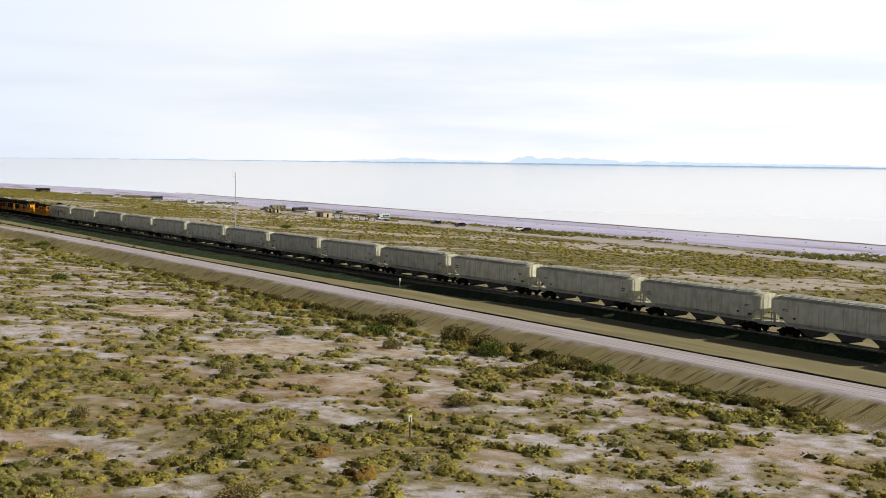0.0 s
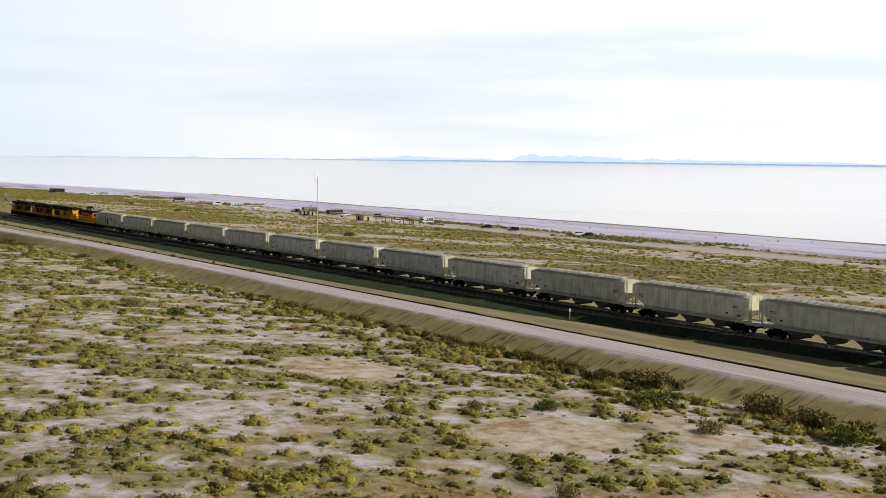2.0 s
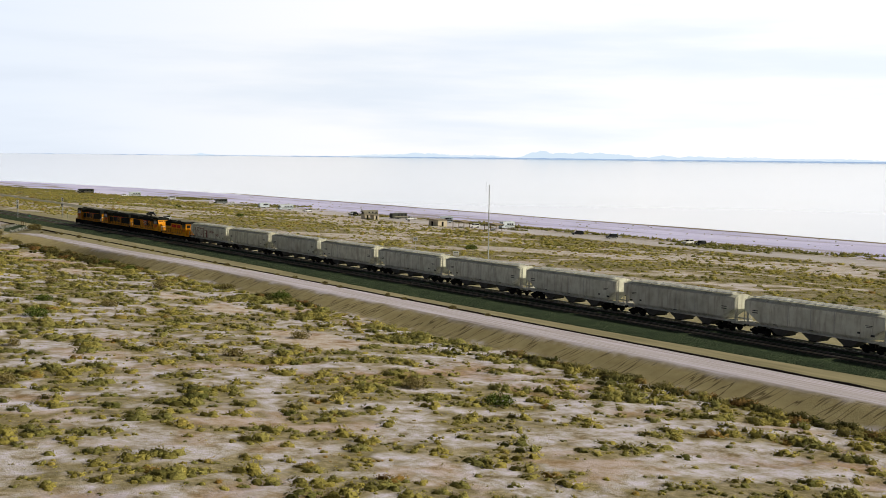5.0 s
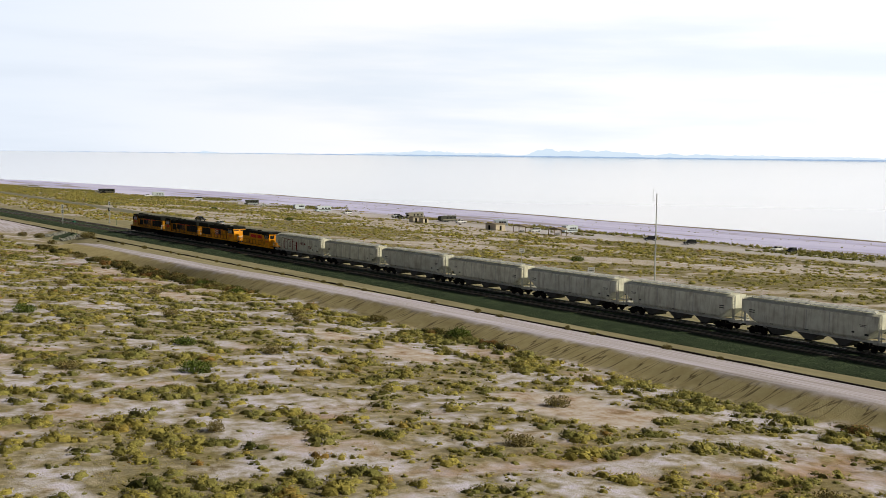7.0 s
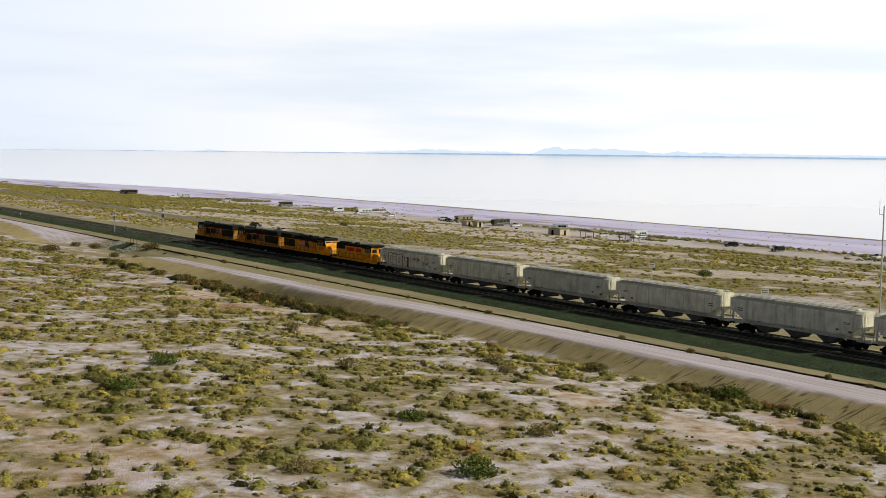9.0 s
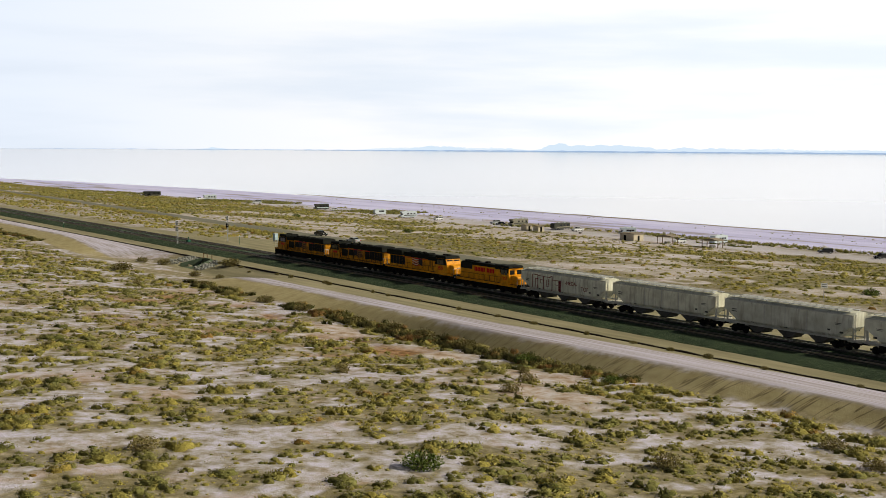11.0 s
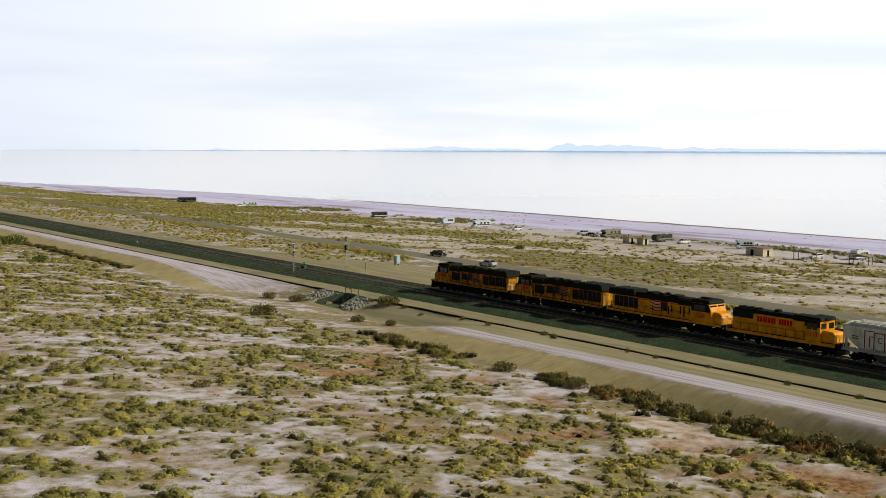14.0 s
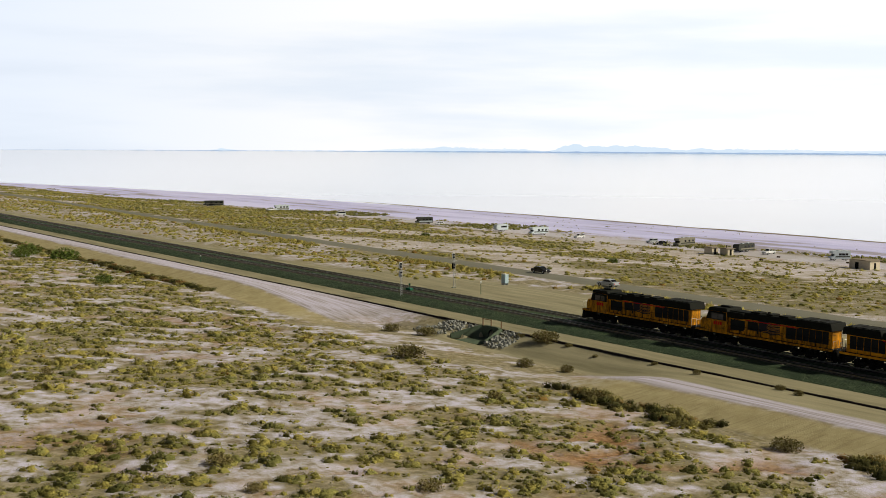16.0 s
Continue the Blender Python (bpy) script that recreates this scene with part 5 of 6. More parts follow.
def camper(at, turn, length, paint, band, label, motor):
    """A motor home or a travel trailer, nose towards +y."""
    r = thing("motor_home" if motor else "travel_trailer", label, "motor home" if motor else "travel trailer", at, turn, "parked vehicles")
    h, W = length / 2, 1.22
    bm = bmesh.new()
    if motor:
        o = [(-h, 0.55), (h - 1.2, 0.55), (h, 0.6), (h + 0.02, 1.15), (h - 0.75, 1.4), (h - 1.2, 2.0), (h - 0.35, 2.25), (h - 0.4, 2.95), (h - 0.8, 3.1), (-h, 3.1)]
    else:
        o = [(-h, 0.6), (h - 0.8, 0.6), (h, 1.2), (h - 0.05, 2.4), (h - 0.5, 2.9), (-h, 2.9)]
    prism(bm, o, -W, W, 0.05)
    body = part("body", bm, paint, r)
    for s in (-1, 1):
        bm = bmesh.new()
        box(bm, s * W, s * (W + 0.012), -h + 0.2, h - 1.4, 1.05, 1.45)
        part("side_band", bm, band, r)
        for k in range(3):
            bm = bmesh.new()
            y0 = -h + 0.8 + k * (length - 3.2) / 3
            box(bm, s * W, s * (W + 0.02), y0, y0 + 1.0, 1.65, 2.35, 0.01)
            part("window", bm, MAT["glass"], r)
    bm = bmesh.new()
    box(bm, W, W + 0.025, h - 2.6, h - 1.95, 0.7, 2.5, 0.01)
    part("door", bm, paint, r)
    for y in (-h * 0.5, h * 0.2):
        bm = bmesh.new()
        box(bm, -0.4, 0.4, y - 0.5, y + 0.5, o[-1][1], o[-1][1] + 0.28, 0.06)
        part("roof_unit", bm, MAT["rvwhite"], r)
    if motor:
        bm = bmesh.new()
        q = [(-0.95, h - 0.72, 1.45), (0.95, h - 0.72, 1.45), (0.95, h - 1.12, 1.98), (-0.95, h - 1.12, 1.98)]
        bm.faces.new([bm.verts.new((x, y + 0.04, z + 0.02)) for x, y, z in q])
        part("windshield", bm, MAT["glass"], r)
        wheels(r, (-1.05, 1.05), (-h * 0.55, h * 0.66), 0.42)
    else:
        wheels(r, (-1.05, 1.05), (-0.6, 0.35), 0.36)
        bm = bmesh.new()
        prism(bm, [(h - 0.7, 0.55), (h + 1.1, 0.5), (h + 1.1, 0.42), (h - 0.7, 0.45)], -0.08, 0.08)
        rod(bm, (0, h + 0.9, 0.0), (0, h + 0.9, 0.5), 0.05, 6)
        part("hitch", bm, MAT["black"], r)
        bm = bmesh.new()
        for y in (-h + 0.5, h - 1.0):
            for s in (-1, 1):
                rod(bm, (s * 0.9, y, 0.0), (s * 0.9, y, 0.62), 0.05, 6)
        part("jack", bm, MAT["black"], r)
    return r


def put(x, y, lift=0.0):
    return (x, y, level(x, y) + lift)


camper(put(169, 925), 60, 11.5, MAT["rvdark"], MAT["rvtan"], "long dark motor home parked by the salt flat", True)
car(put(164, 918), 75, MAT["carblack"], "dark small car beside the long motor home", "car")
car(put(177, 868), 100, MAT["carwhite"], "white pickup parked ahead of a motor home", "pickup")
camper(put(186.5, 874.5), 80, 8.5, MAT["rvwhite"], MAT["rvtan"], "white and tan motor home near the shore", True)
car(put(189.3, 815), 70, MAT["carwhite"], "white panel van parked alone by the shore", "van")
camper(put(190, 741), 75, 8.0, MAT["rvdark"], MAT["rvwhite"], "dark motor home with a light band near the shore", True)
car(put(194, 734), 80, MAT["carwhite"], "white car beside the dark motor home", "car")
camper(put(190.5, 684.5), 85, 6.0, MAT["rvwhite"], MAT["rvwhite"], "plain white box trailer on the camping track", False)
camper(put(193, 663), 85, 8.5, MAT["rvwhite"], MAT["rvdark"], "white motor home with dark windows on the camping track", True)
car(put(194.2, 639.6), 95, MAT["carwhite"], "white sport utility car parked on the salt track", "suv")
car(put(204.4, 610), 90, MAT["carsilver"], "silver sport utility car beside a tan motor home", "suv")
car(put(201, 602), 95, MAT["carblack"], "black saloon car beside a tan motor home", "car")
camper(put(204.5, 594), 95, 10.0, MAT["rvtan"], MAT["rvdark"], "large tan motor home parked by the toilets", True)
camper(put(204, 566), 95, 9.5, MAT["rvdark"], MAT["rvtan"], "long dark travel trailer by the toilets", False)
car(put(204.3, 555.5), 92, MAT["carwhite"], "white pickup parked by a dark trailer", "pickup")
camper(put(206.3, 529), 60, 6.5, MAT["rvwhite"], MAT["rvdark"], "small white motor home by the camping track", True)
car(put(192.4, 489), 80, MAT["carwhite"], "white car under the shade roofs", "suv")
camper(put(205, 482), 90, 7.0, MAT["rvwhite"], MAT["rvdark"], "white camper parked beyond the shade roofs", True)
car(put(206.3, 438), 60, MAT["carblack"], "dark sport utility car on the salt track", "suv")
car(put(204.1, 416), 80, MAT["carblack"], "dark car on the salt track", "suv")
car(put(210, 382), 95, MAT["carwhite"], "white sport utility car by the salt flat", "suv")
car(put(209.5, 375.7), 95, MAT["carblack"], "black sport utility car by the salt flat", "suv")
for yy, xo, ang, paint, words, kd in ((493, 2.0, 184, MAT["carblack"], "dark saloon car on the highway", "car"), (467, -1.9, 4, MAT["carsilver"], "silver car on the highway", "car")):
    cx = road_x(yy) + xo
    car((cx, yy, level(road_x(yy), yy) + 0.16), ang, paint, words, kd, "cars on the highway")


# ---- camping ground ----
def toilet_block(at, turn, w, d, h, label):
    r = thing("toilet_block", label, "toilet block", at, turn, "toilet blocks")
    bm = bmesh.new()
    box(bm, -w / 2, w / 2, -d / 2, d / 2, -0.3, h, 0.03)
    part("wall", bm, MAT["tan"], r)
    bm = bmesh.new()
    prism(bm, [(-d / 2 - 0.4, h), (d / 2 + 0.4, h), (d / 2 + 0.4, h + 0.12), (0, h + 0.30), (-d / 2 - 0.4, h + 0.12)], -w / 2 - 0.4, w / 2 + 0.4)
    part("roof", bm, MAT["roofbrown"], r, "low brown pitched roof")
    if d > 5:
        # a black slab on the wall; no opening is cut
        bm = bmesh.new()
        box(bm, -w / 2 - 0.04, -w / 2, 0.3, 1.5, 0.0, 2.1, 0.01)
        part("door", bm, MAT["black"], r, "flat black door panel")
    bm = bmesh.new()
    box(bm, -0.5, 0.5, -d / 2 - 0.03, -d / 2, 0.0, 2.05, 0.01)
    part("door", bm, MAT["black"], r)
    bm = bmesh.new()
    rod(bm, (w * 0.3, d * 0.3, h), (w * 0.3, d * 0.3, h + 1.1), 0.09, 8)
    part("vent_pipe", bm, MAT["black"], r)
    return r


def ramada(at, turn):
    r = thing("shade_roof", "brown shade roof on posts over a picnic place", "picnic shelter", at, turn, "picnic shelters")
    bm = bmesh.new()
    prism(bm, [(-3.4, 2.5), (3.4, 2.5), (3.4, 2.62), (0, 3.3), (-3.4, 2.62)], -2.8, 2.8)
    part("roof", bm, MAT["roofbrown"], r)
    for x in (-2.3, 2.3):
        for y in (-2.8, 2.8):
            bm = bmesh.new()
            box(bm, x - 0.1, x + 0.1, y - 0.1, y + 0.1, -0.3, 2.5)
            part("post", bm, MAT["post"], r)
    bm = bmesh.new()
    box(bm, -0.4, 0.4, -1.0, 1.0, 0.70, 0.78)
    part("tabletop", bm, MAT["concrete"], r)
    for s in (-1, 1):
        bm = bmesh.new()
        box(bm, s * 0.75 - 0.15, s * 0.75 + 0.15, -1.0, 1.0, 0.40, 0.46)
        part("bench", bm, MAT["concrete"], r)
    bm = bmesh.new()
    for y in (-0.7, 0.7):
        box(bm, -0.9, 0.9, y - 0.06, y + 0.06, -0.1, 0.42)
        box(bm, -0.1, 0.1, y - 0.06, y + 0.06, 0.4, 0.7)
    part("table_leg", bm, MAT["concrete"], r)
    return r


toilet_block(put(182.5, 562), 0, 3.0, 3.4, 2.3, "small tan block toilet with a brown roof")
toilet_block(put(184.5, 557), 0, 3.0, 3.2, 2.2, "small tan block toilet with a brown roof")
toilet_block(put(184.5, 505), 0, 5.0, 7.0, 2.7, "tan block toilet building with a dark doorway")
ramada(put(184, 487), 20)
ramada(put(188, 470), 20)
for k, (x, y) in enumerate(((176, 536), (196, 545), (198, 520))):
    t = thing("fire_ring", "low rusty fire ring on the salt ground", "fire ring", put(x, y), 0, "fire rings")
    bm = bmesh.new()
    rod(bm, (0, 0, -0.1), (0, 0, 0.45), 0.6, 12)
    rod(bm, (0, 0, 0.40), (0, 0, 0.46), 0.45, 12)
    part("ring", bm, MAT["rust"], t)


# ---- stones round the culvert ----
def stone_mesh(seed):
    bm = bmesh.new()
    bmesh.ops.create_icosphere(bm, subdivisions=1, radius=0.5)
    q = random.Random(seed)
    for v in bm.verts:
        v.co *= q.uniform(0.5, 1.35)
        v.co.z *= 0.75
    me = bpy.data.meshes.new("stone")
    bm.to_mesh(me)
    bm.free()
    me.materials.append(MAT["rock"])
    return me


stone_data = [stone_mesh(k) for k in range(8)]
riprap = thing("riprap", "pale angular stones heaped round the culvert", "stone heap", (-17.5, 430, -0.5), kind="structure")
for k in range(280):
    s = RZ.choice((-1, 1))
    x = RZ.uniform(-20.8, -14.9)
    dy = RZ.uniform(0.3, 4.6 if s < 0 else 7.5) + (-14.9 - x) * 0.45
    y = 430.5 + s * (2.2 + dy)
    o = new("stone", stone_data[k % 8])
    o.parent = riprap
    size = RZ.uniform(0.28, 0.72)
    o.matrix_local = Matrix.Translation((x + 17.5, y - 430, level(x, y) + 0.5 + 0.10)) @ Euler((RZ.uniform(0, 6), RZ.uniform(0, 6), RZ.uniform(0, 6))).to_matrix().to_4x4() @ Matrix.Diagonal((size, size, size, 1))

# ---- shrubs ----
def leaf_material(name, lo, sage, hi, extra):
    """Leaves and inner cores whose colour varies from plant to plant by the tint and from leaf to leaf."""
    m, n, l, b = shader(name, 0.8)
    at = n.new("ShaderNodeAttribute")
    at.attribute_name = "tint"
    g = n.new("ShaderNodeNewGeometry")
    sep = n.new("ShaderNodeSeparateColor")
    l.new(at.outputs["Color"], sep.inputs["Color"])
    base = ramp(n, l, sep.outputs["Red"], [(0.0, lo), (0.30, sage), (0.65, hi), (0.85, tuple(c * 1.1 for c in hi)), (1.0, extra)])
    each = ramp(n, l, g.outputs["Random Per Island"], [(0.0, (0.55, 0.55, 0.55)), (1.0, (1.28, 1.28, 1.28))])
    leaf = blend(n, l, 1.0, base, each, "MULTIPLY")
    tips = ramp(n, l, sep.outputs["Blue"], [(0.2, (0, 0, 0)), (1.0, (0.6, 0.6, 0.6))])
    leaf = blend(n, l, tips, leaf, blend(n, l, 0.5, leaf, tuple(min(1.0, c * 1.7) for c in sage)))
    # dark blotches on the cores stand in for shade between the leaves
    gap_shade = ramp(n, l, noise_tex(n, l, 8.0, 5, 0.85), [(0.38, (0.26, 0.25, 0.21)), (0.50, (0.70, 0.70, 0.68)), (0.62, (1.05, 1.05, 1.02))])
    shaded_core = blend(n, l, 1.0, base, gap_shade, "MULTIPLY")
    l.new(blend(n, l, sep.outputs["Green"], leaf, shaded_core), b.inputs["Base Color"])
    puff = n.new("ShaderNodeAttribute")
    puff.attribute_name = "puff"
    both = blend(n, l, 0.80, g.outputs["Normal"], puff.outputs["Vector"])
    unit = n.new("ShaderNodeVectorMath")
    unit.operation = "NORMALIZE"
    l.new(both, unit.inputs[0])
    l.new(unit.outputs[0], b.inputs["Normal"])
    thin = n.new("ShaderNodeBsdfTranslucent")
    l.new(leaf, thin.inputs["Color"])
    mix = n.new("ShaderNodeMixShader")
    mix.inputs[0].default_value = 0.22
    l.new(b.outputs[0], mix.inputs[1])
    l.new(thin.outputs[0], mix.inputs[2])
    l.new(mix.outputs[0], n["Material Output"].inputs["Surface"])
    return m


MAT["leaf"] = leaf_material("saltbush_leaf", (0.12, 0.132, 0.036), (0.315, 0.31, 0.108), (0.45, 0.395, 0.108), (0.34, 0.185, 0.06))


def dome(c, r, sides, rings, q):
    """Triangles of a low uneven dome that fills the inside of a plant."""
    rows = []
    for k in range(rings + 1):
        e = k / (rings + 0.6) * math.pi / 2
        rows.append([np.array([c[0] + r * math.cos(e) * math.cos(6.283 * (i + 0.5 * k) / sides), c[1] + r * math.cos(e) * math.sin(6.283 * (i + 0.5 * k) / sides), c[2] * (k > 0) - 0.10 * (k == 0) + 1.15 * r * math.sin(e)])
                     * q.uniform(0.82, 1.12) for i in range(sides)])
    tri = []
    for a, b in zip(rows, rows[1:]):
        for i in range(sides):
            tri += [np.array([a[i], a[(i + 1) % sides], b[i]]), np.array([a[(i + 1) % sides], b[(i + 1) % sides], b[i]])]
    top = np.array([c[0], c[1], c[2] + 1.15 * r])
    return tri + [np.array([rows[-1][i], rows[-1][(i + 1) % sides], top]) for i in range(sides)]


def clump(seed, leaves, lumps, size=1.0, sides=6, rings=1, lift=0.6):
    """Triangles of a rounded cushion of short leaves, one metre wide, over inner domes painted darker; and which of
    them are domes.
    """
    q = np.random.RandomState(seed)
    if lumps == 1:
        places = [(0.0, 0.0, 0.40)]
    else:
        places = [(0.27 * math.cos(6.283 * k / lumps + seed), 0.22 * math.sin(6.283 * k / lumps + seed), q.uniform(0.19, 0.29)) for k in range(lumps)]
    tri, tries = [], 0
    while len(tri) < leaves and tries < leaves * 6:
        tries += 1
        cx, cy, cr = places[q.randint(len(places))]
        d = q.normal(size=3)
        d[2] = abs(d[2]) + 0.05
        d /= np.linalg.norm(d)
        c = np.array([cx, cy, 0.06]) + d * cr * q.uniform(0.88, 1.08) * np.array([1, 1, 1.2])
        if any(math.hypot(c[0] - px, c[1] - py) ** 2 + (c[2] - 0.06) ** 2 < (0.72 * pr) ** 2 for px, py, pr in places):
            continue
        s = q.uniform(0.045, 0.085) * size
        u = np.cross(d, q.normal(size=3))
        u /= np.linalg.norm(u)
        w = np.cross(d, u) * q.uniform(-0.9, 0.9) + d * lift + np.array([0, 0, 0.55])
        tri.append(np.array([c - u * s * 0.62, c + u * s * 0.62, c + w * s * 2.0]))
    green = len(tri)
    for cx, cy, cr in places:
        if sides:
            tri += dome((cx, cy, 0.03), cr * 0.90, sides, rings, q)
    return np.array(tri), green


def plant(name, spots, clumps, label, material):
    """All spots (x, y, width, height, turn, tint) as one mesh of stuff."""
    q = np.random.RandomState(77)
    pick = q.randint(0, len(clumps), len(spots))
    spots = np.asarray(spots)
    z0 = lie(spots[:, 0], spots[:, 1])[0]
    allv, allt, allw, alln = [], [], [], []
    for k, (c, green) in enumerate(clumps):
        s = spots[pick == k]
        if not len(s):
            continue
        ca, sa = np.cos(s[:, 4])[:, None, None], np.sin(s[:, 4])[:, None, None]
        p = c[None]
        x = (p[..., 0] * ca - p[..., 1] * sa) * s[:, 2][:, None, None] + s[:, 0][:, None, None]
        y = (p[..., 0] * sa + p[..., 1] * ca) * s[:, 2][:, None, None] + s[:, 1][:, None, None]
        z = p[..., 2] * s[:, 3][:, None, None] + z0[pick == k][:, None, None]
        v = np.stack([x, y, z], -1)
        allv.append(v.reshape(-1, 3))
        o = np.broadcast_to(np.mean(p[0], 1, keepdims=True), p[0].shape)
        ox, oy = o[..., 0][None] * ca - o[..., 1][None] * sa, o[..., 0][None] * sa + o[..., 1][None] * ca
        alln.append(np.stack([ox, oy, np.broadcast_to(o[..., 2][None] * 1.1 + 0.06, ox.shape)], -1).reshape(-1, 3))
        allt.append(np.repeat(s[:, 5], c.shape[0] * 3))
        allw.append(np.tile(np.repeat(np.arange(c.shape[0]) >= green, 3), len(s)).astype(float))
    v, t, core_mask = np.concatenate(allv), np.concatenate(allt), np.concatenate(allw)
    me = bpy.data.meshes.new(name)
    me.vertices.add(len(v))
    me.vertices.foreach_set("co", v.ravel())
    me.loops.add(len(v))
    me.loops.foreach_set("vertex_index", np.arange(len(v)))
    me.polygons.add(len(v) // 3)
    me.polygons.foreach_set("loop_start", np.arange(0, len(v), 3))
    me.update()
    col = me.color_attributes.new("tint", "FLOAT_COLOR", "POINT")
    apex = np.tile([0.0, 0.0, 1.0], len(v) // 3) * (1 - core_mask)
    col.data.foreach_set("color", np.stack([t, core_mask, apex, np.ones_like(t)], -1).ravel())
    nv = np.concatenate(alln)
    nv /= np.linalg.norm(nv, axis=1, keepdims=True)
    me.attributes.new("puff", "FLOAT_VECTOR", "POINT").data.foreach_set("vector", nv.ravel())
    me.materials.append(material)
    return tagged(new(name, me), label, "shrubs", kind="stuff")


def scatter(seed, count, x0, x1, y0, y1, w0, w1, h0, h1, power=1.6):
    q = np.random.RandomState(seed)
    x, y = q.uniform(x0, x1, count), q.uniform(y0, y1, count)
    keep = q.uniform(0, 1, count) < cover(x, y)
    x, y = x[keep], y[keep]
    n = len(x)
    w = w0 + (w1 - w0) * q.uniform(0, 1, n) ** power
    tint = np.clip(0.46 + 0.16 * clouds(x, y, 14, 31) + q.normal(0, 0.19, n), 0, 0.97)
    return np.stack([x, y, w, w * q.uniform(h0, h1, n), q.uniform(0, 6.28, n), tint], -1)


full = [clump(k, 96, 3, 0.66, 5) for k in range(12)]
fine = [clump(10 + k, 40, 2 + k % 2, 0.92, 5) for k in range(12)]
small = [clump(30 + k, 11, 1, 1.2, 5) for k in range(8)]
coarse = [clump(40 + k, 8, 1, 2.2, 4) for k in range(8)]
wisp = [clump(60 + k, 6, 1, 2.2, 0) for k in range(6)]
near = scatter(1, 7000, -99, -74, 24, 430, 0.6, 2.6, 0.28, 0.52, 2.0)
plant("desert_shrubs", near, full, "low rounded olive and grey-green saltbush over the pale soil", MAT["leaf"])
mid = np.concatenate([scatter(8, 13500, -74, -36.4, 24, 560, 0.6, 2.6, 0.28, 0.52, 2.0), scatter(19, 2600, -45, -36.4, 24, 300, 0.7, 2.6, 0.32, 0.60, 1.6)])
plant("saltbush_cushions", mid, fine, "rounded olive and straw saltbush cushions below the bank", MAT["leaf"])
lesser = scatter(6, 19000, -99, -36.2, 24, 560, 0.3, 1.0, 0.28, 0.50, 1.2)
plant("small_shrubs", lesser, small, "small olive and straw-coloured shrubs on the pale soil", MAT["leaf"])
litter = scatter(2, 43000, -99, -36.2, 24, 500, 0.2, 0.7, 0.22, 0.45, 1.2)
litter[:, 5] = np.clip(litter[:, 5] + 0.2, 0, 0.98)
plant("dry_weeds", litter, wisp, "scattered small dry weeds on the pale soil", MAT["leaf"])
beyond = np.concatenate([scatter(3, 9000, -125, -37, 560, 900, 0.7, 2.7, 0.3, 0.55), scatter(13, 3400, -125, -74, 430, 560, 0.7, 2.7, 0.3, 0.5),
                         scatter(4, 3000, -140, -99, -60, 430, 0.6, 2.4, 0.3, 0.55), scatter(14, 2500, -240, -140, -60, 500, 0.9, 2.8, 0.3, 0.55),
                         scatter(15, 1600, -99, -36.4, -160, 24, 0.7, 2.4, 0.3, 0.55)])
plant("farther_shrubs", beyond, coarse, "low olive saltbush farther off along the railway", MAT["leaf"])


def road_mid(y):
    return 36.8 + 0.03 * (y - 240) + 2.2e-5 * (y - 240) ** 2


between = scatter(7, 8200, 11, 60, 488, 1150, 0.8, 2.8, 0.28, 0.5, 1.5)
between = between[np.abs(between[:, 0] - road_mid(between[:, 1])) > 6.2]
between[:, 5] = np.clip(between[:, 5] + 0.15, 0, 0.98)
plant("trackside_scrub", between, small, "straw and olive scrub between the tracks and the road", MAT["leaf"])
farther = np.concatenate([scatter(5, 58000, 47, 226, 110, 1450, 0.8, 3.2, 0.30, 0.5, 1.7), scatter(16, 5000, 47, 226, -120, 110, 0.8, 3.0, 0.35, 0.6, 1.6)])
farther = farther[farther[:, 0] > road_mid(farther[:, 1]) + 7]
farther = farther[~((farther[:, 0] > 187) & (farther[:, 0] < 213) & (wave(farther[:, 0], farther[:, 1], 0.1, 9) < 0.75))]
farther = farther[farther[:, 0] < 222 - shore_in(farther[:, 1]) + 5 * clouds(farther[:, 0], farther[:, 1], 30, 51, 2)]
farther[:, 5] = np.clip(farther[:, 5] + 0.06, 0, 0.98)
farther[:, 3] *= 0.8
near_road = (farther[:, 0] < 110) & (farther[:, 1] < 620)
farther[near_road, 2:4] *= 0.8
plant("roadside_weeds", scatter(18, 26000, 46, 112, 140, 640, 0.3, 0.9, 0.22, 0.4, 1.3), wisp, "small dry weeds on the pale ground by the highway", MAT["leaf"])
plant("roadside_shrubs", farther[near_road], small, "low olive and straw-coloured scrub beside the highway", MAT["leaf"])
plant("lakeside_shrubs", farther[~near_road], coarse, "olive and straw-coloured scrub between the road and the lake", MAT["leaf"])
q = np.random.RandomState(9)
n = 4200
yy = q.uniform(100, 950, n)
verge = np.stack([road_mid(yy) - 6.2 - np.abs(q.normal(0, 2.4, n)), yy, q.uniform(0.8, 2.4, n), q.uniform(0.4, 1.1, n), q.uniform(0, 6.28, n), q.uniform(0.6, 0.95, n)], -1)
verge = verge[wave(verge[:, 0], verge[:, 1], 0.09, 12) > -0.35]
plant("verge_shrubs", verge, coarse, "straw-yellow brush along the highway verge", MAT["leaf"])
# brush on the beach edge, in dark patches
n = 12000
yy = q.uniform(40, 1250, n)
edge = np.stack([q.uniform(200, 238, n) - shore_in(yy), yy, q.uniform(0.9, 3.0, n), q.uniform(0.5, 1.3, n), q.uniform(0, 6.28, n), q.uniform(0.0, 0.5, n)], -1)
row = np.exp(-((edge[:, 0] + shore_in(edge[:, 1]) - 219) / 5.0) ** 2) * smooth_step(300, 385, edge[:, 1]) * (1 - smooth_step(520, 580, edge[:, 1]))
edge = edge[wave(edge[:, 0], edge[:, 1], 0.055, 41) + 1.3 * row > 0.42]
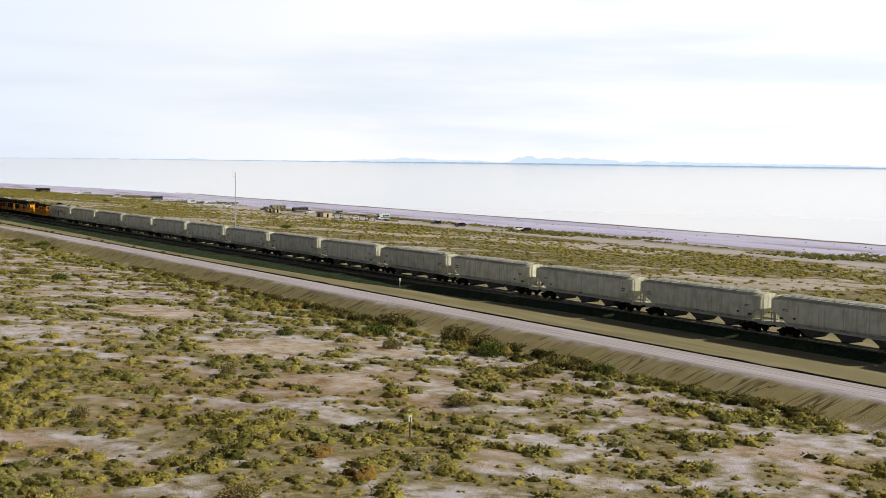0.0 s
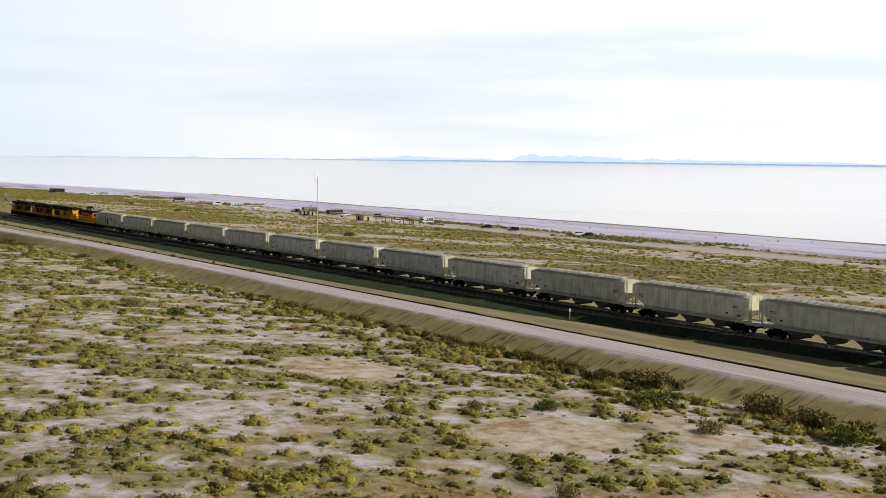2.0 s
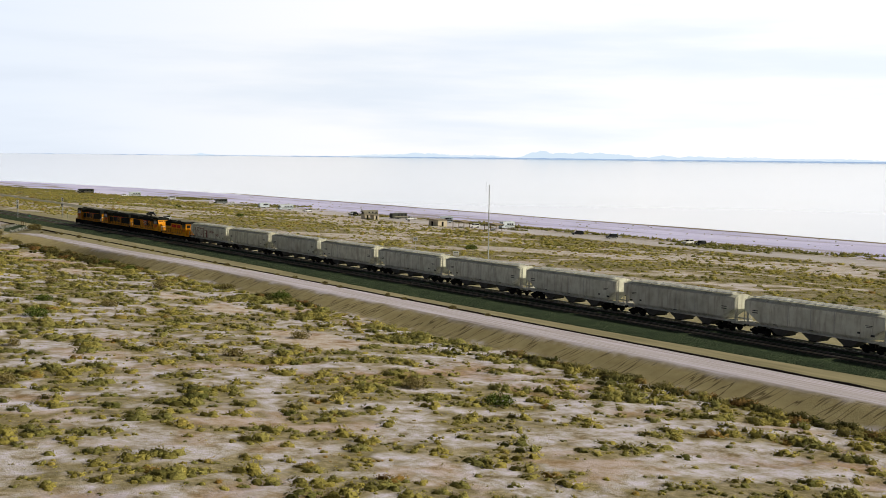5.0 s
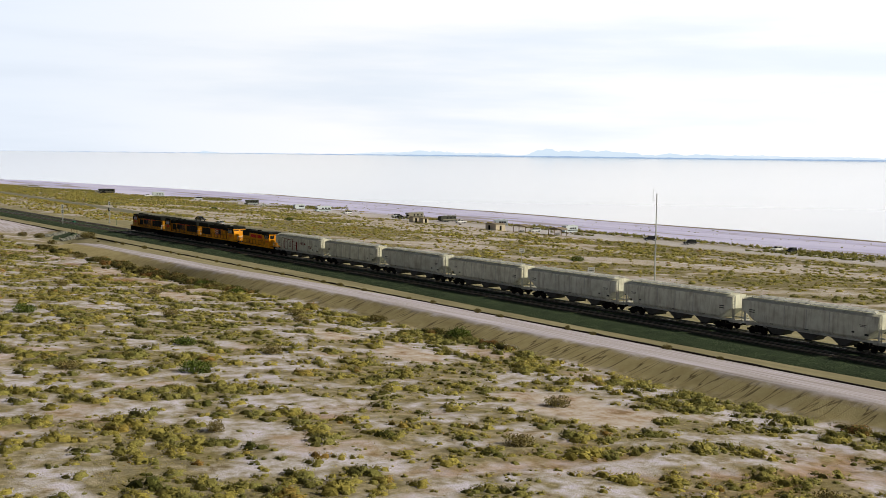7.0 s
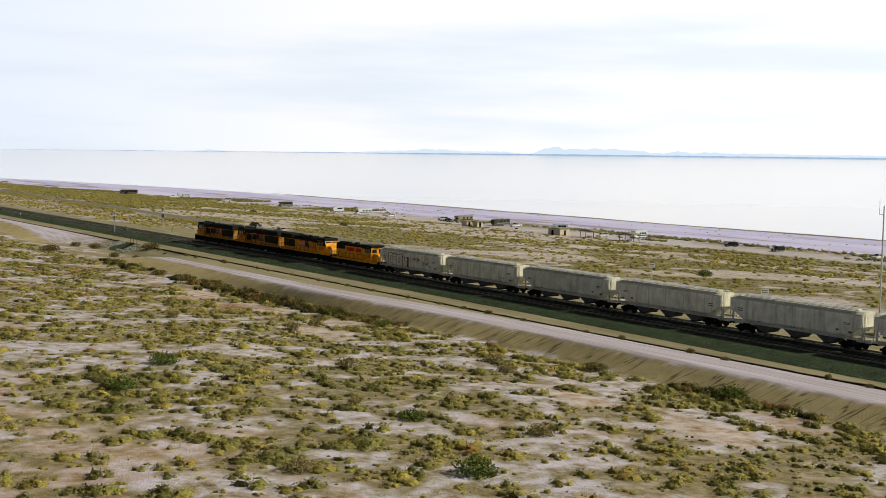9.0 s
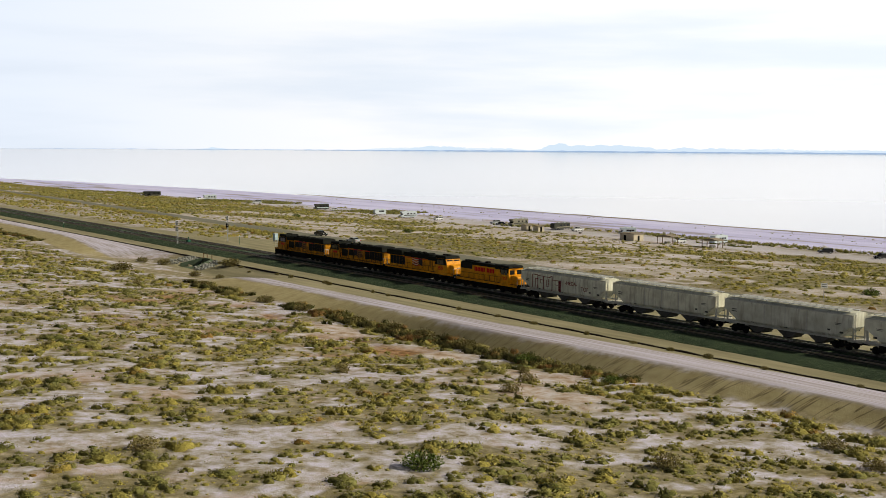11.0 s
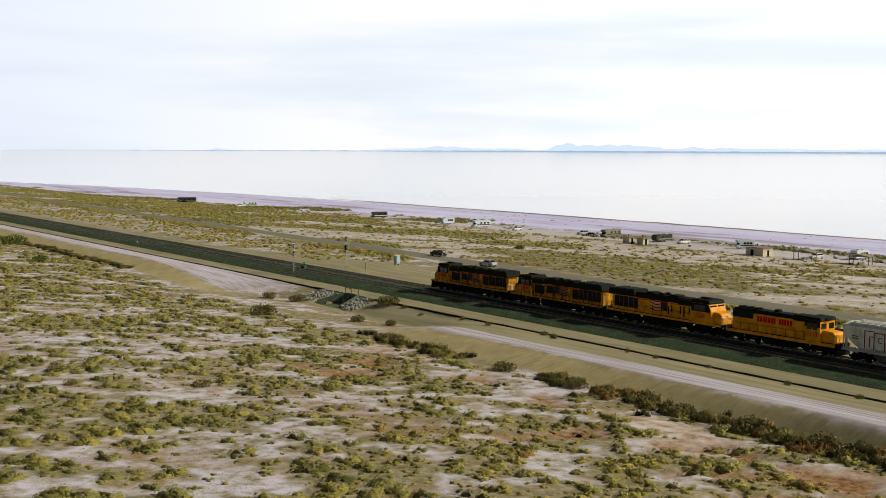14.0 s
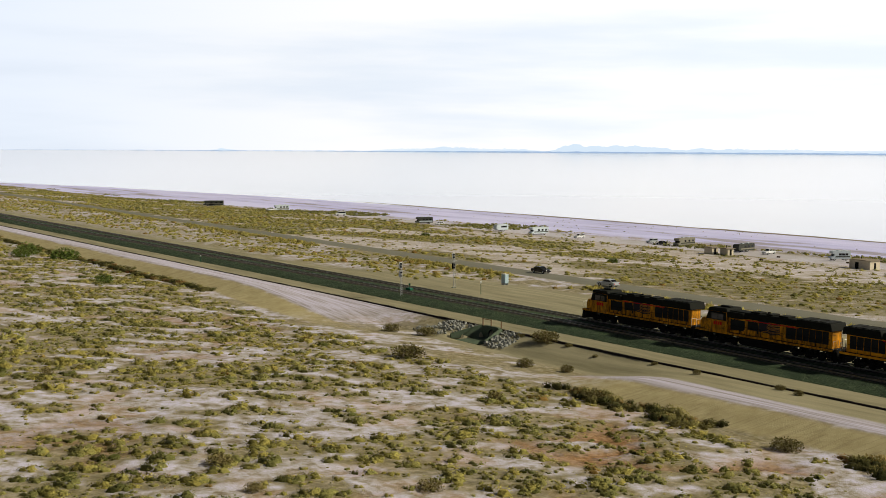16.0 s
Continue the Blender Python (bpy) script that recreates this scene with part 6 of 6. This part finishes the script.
specks = scatter(17, 380, 236, 294, 60, 900, 0.5, 1.5, 0.3, 0.5, 1.6)
specks[:, 5] *= 0.4
edge = np.concatenate([edge, specks])
plant("beach_brush", edge, coarse, "dark green brush in patches along the beach edge", MAT["leaf"])
n = 2700
yy = q.uniform(20, 640, n)
thick = np.maximum(smooth_step(60, 75, yy) * (1 - smooth_step(112, 130, yy)), smooth_step(280, 300, yy) * (1 - smooth_step(388, 398, yy)))
xx = foot_line(yy) - 0.5 + q.normal(0, 0.75 + 0.7 * thick, n)
kind = q.uniform(0, 1, n)
tone = np.where(kind < 0.18, q.uniform(0.90, 1.0, n), np.where(kind < 0.50, q.uniform(0.45, 0.70, n), q.uniform(0.0, 0.22, n)))
toe = np.stack([xx, yy, q.uniform(0.9, 3.0, n), q.uniform(0.5, 1.5, n) * (1 + 0.35 * thick), q.uniform(0, 6.28, n), tone], -1)
toe = toe[((wave(toe[:, 0] * 0.2, toe[:, 1], 0.09, 14) > -0.12 - 0.6 * thick) & (q.uniform(0, 1, n) < 0.55 + 0.45 * thick)) & (toe[:, 0] < foot_line(toe[:, 1]) + 0.7) & ((toe[:, 1] < 398) | (toe[:, 1] > 460))]
MAT["brush_leaf"] = leaf_material("brush_leaf", (0.075, 0.082, 0.026), (0.15, 0.135, 0.05), (0.38, 0.34, 0.12), (0.28, 0.12, 0.045))
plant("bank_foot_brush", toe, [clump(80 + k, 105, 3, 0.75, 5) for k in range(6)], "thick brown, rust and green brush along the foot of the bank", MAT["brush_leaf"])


# ---- single bushes that stand out ----
def leafy(name, dark, light):
    m, n, l, b = shader(name, 0.75)
    g = n.new("ShaderNodeNewGeometry")
    l.new(ramp(n, l, g.outputs["Random Per Island"], [(0.0, dark), (1.0, light)]), b.inputs["Base Color"])
    return m


MAT["green_leaf"] = leafy("green_leaf", (0.040, 0.072, 0.015), (0.17, 0.22, 0.05))
MAT["brown_twig"] = leafy("brown_twig", (0.075, 0.068, 0.026), (0.25, 0.215, 0.085))
MAT["straw_leaf"] = leafy("straw_leaf", (0.12, 0.105, 0.04), (0.36, 0.30, 0.13))


def bush(kind, seed, label):
    """A bush one metre wide on short forked stems."""
    r = thing("desert_bush", label, "bush", group="single bushes")
    q = np.random.RandomState(seed)
    bm = bmesh.new()
    tips = []
    for k in range(14):
        a, t = q.uniform(0, 6.28), q.uniform(0.1, 1.35)
        tip = Vector((math.cos(a) * math.sin(t) * 0.46, math.sin(a) * math.sin(t) * 0.46, 0.06 + math.cos(t) * 0.42)) * q.uniform(0.8, 1.05)
        rod(bm, (tip.x * 0.06, tip.y * 0.06, -0.06), tip * 0.55, 0.012, 3, 0.008)
        rod(bm, tip * 0.55, tip, 0.008, 3, 0.003)
        tips.append(tip)
    part("stems", bm, MAT["post"], r, "thin grey-brown forked stems")
    tri = []
    lumps = [(0.0, 0.0, 0.22, 0.27)] + [(0.24 * math.cos(k * 1.05), 0.24 * math.sin(k * 1.05), q.uniform(0.10, 0.22), q.uniform(0.17, 0.25)) for k in range(6)]
    for k in range(1300):
        x, y, z, rr = lumps[k % 7]
        d = q.normal(size=3)
        d /= np.linalg.norm(d)
        c = np.array((x, y, z)) + d * rr * q.uniform(0.55, 1.08)
        c[2] = max(c[2], 0.01)
        s = q.uniform(0.013, 0.030)
        u = np.cross(d, q.normal(size=3))
        u /= np.linalg.norm(u)
        tri += [c - u * s, c + u * s, c + (np.cross(d, u) + d + np.array([0, 0, 0.4])) * s * 1.5]
    crown = sheet("crown", np.array(tri), np.arange(len(tri)).reshape(-1, 3), MAT[kind], False)
    crown.parent = r
    return r


bush_kinds = {"green_leaf": "rounded dark green bush on the pale soil", "brown_twig": "dense olive-brown bush with dry twigs", "straw_leaf": "straw-coloured dry bush on pale soil"}
first = {}
single = [("green_leaf", -82.9, 254.8, 3.0, 2.6), ("green_leaf", -75.0, 265.4, 3.2, 2.4), ("green_leaf", -73.0, 221.9, 3.2, 2.6), ("green_leaf", -36.4, 233.1, 3.4, 3.2), ("green_leaf", -55.6, 160.8, 2.8, 2.2),
          ("green_leaf", -52.5, 99.2, 2.2, 1.9), ("green_leaf", -42.6, 97.6, 4.2, 2.6), ("green_leaf", -39.8, 82.5, 3.6, 3.0), ("green_leaf", -40.8, 566, 7.0, 5.6), ("green_leaf", -37.8, 550, 8.0, 5.6),
          ("green_leaf", -44.5, 558, 5.0, 4.0), ("green_leaf", -37.3, 300, 3.0, 2.6), ("green_leaf", -38.2, 286, 2.6, 2.0), ("green_leaf", -67.7, 236.4, 2.6, 2.0), ("green_leaf", -37.0, 70, 3.0, 2.4),
          ("green_leaf", -45.0, 505, 4.0, 2.6), ("green_leaf", -47, 499, 3.6, 2.2), ("green_leaf", 96, 520, 4.0, 3.0), ("green_leaf", 70, 330, 4.0, 3.0), ("green_leaf", 120, 640, 4.5, 3.0),
          ("brown_twig", -38.7, 417, 5.0, 3.6), ("brown_twig", -15.6, 418.5, 4.6, 3.6), ("brown_twig", -25.5, 441, 3.2, 2.6), ("brown_twig", -22.5, 436.5, 3.4, 3.0), ("brown_twig", -28.0, 408, 2.6, 2.4),
          ("brown_twig", -24.8, 404, 2.0, 2.0), ("brown_twig", -36.6, 92, 4.0, 3.4), ("brown_twig", -36.2, 104, 4.4, 3.2), ("brown_twig", -36.9, 87, 3.6, 3.0), ("brown_twig", -35.4, 322, 3.6, 3.2),
          ("brown_twig", -34.8, 330, 3.8, 3.0), ("brown_twig", -35.9, 313, 3.6, 2.8), ("brown_twig", -35.2, 338, 3.2, 2.4), ("brown_twig", -36.2, 306, 3.0, 2.4), ("brown_twig", -36.0, 352, 3.2, 2.2),
          ("brown_twig", -35.8, 364, 3.4, 2.4), ("brown_twig", -35.5, 388, 3.4, 2.4), ("brown_twig", -36.4, 116, 3.2, 2.2), ("brown_twig", -36.6, 250, 3.0, 2.0)]
w = random.Random(4)
for k in range(26):
    yk = 215 + 8.4 * k + w.uniform(-3, 3)
    single.append(("brown_twig", DIKE_X - w.uniform(0.6, 2.2), yk, w.uniform(0.7, 1.5), w.uniform(0.8, 1.5)))
for k in range(30):
    single.append(("straw_leaf", w.uniform(-95, -40), w.uniform(45, 420), w.uniform(1.4, 2.6), w.uniform(1.3, 2.2)))
for k, (kind, x, y, wide, high) in enumerate(single):
    m = Matrix.Translation((x, y, level(x, y) - 0.02)) @ pose(0, 0, 0, 0, 0, 37.0 * k)
    if kind not in first:
        first[kind] = bush(kind, len(first) + 3, bush_kinds[kind])
        ob = first[kind]
    else:
        ob = copy_thing(first[kind], m)
    ob.matrix_world = m @ Matrix.Diagonal((wide, wide, high, 1))
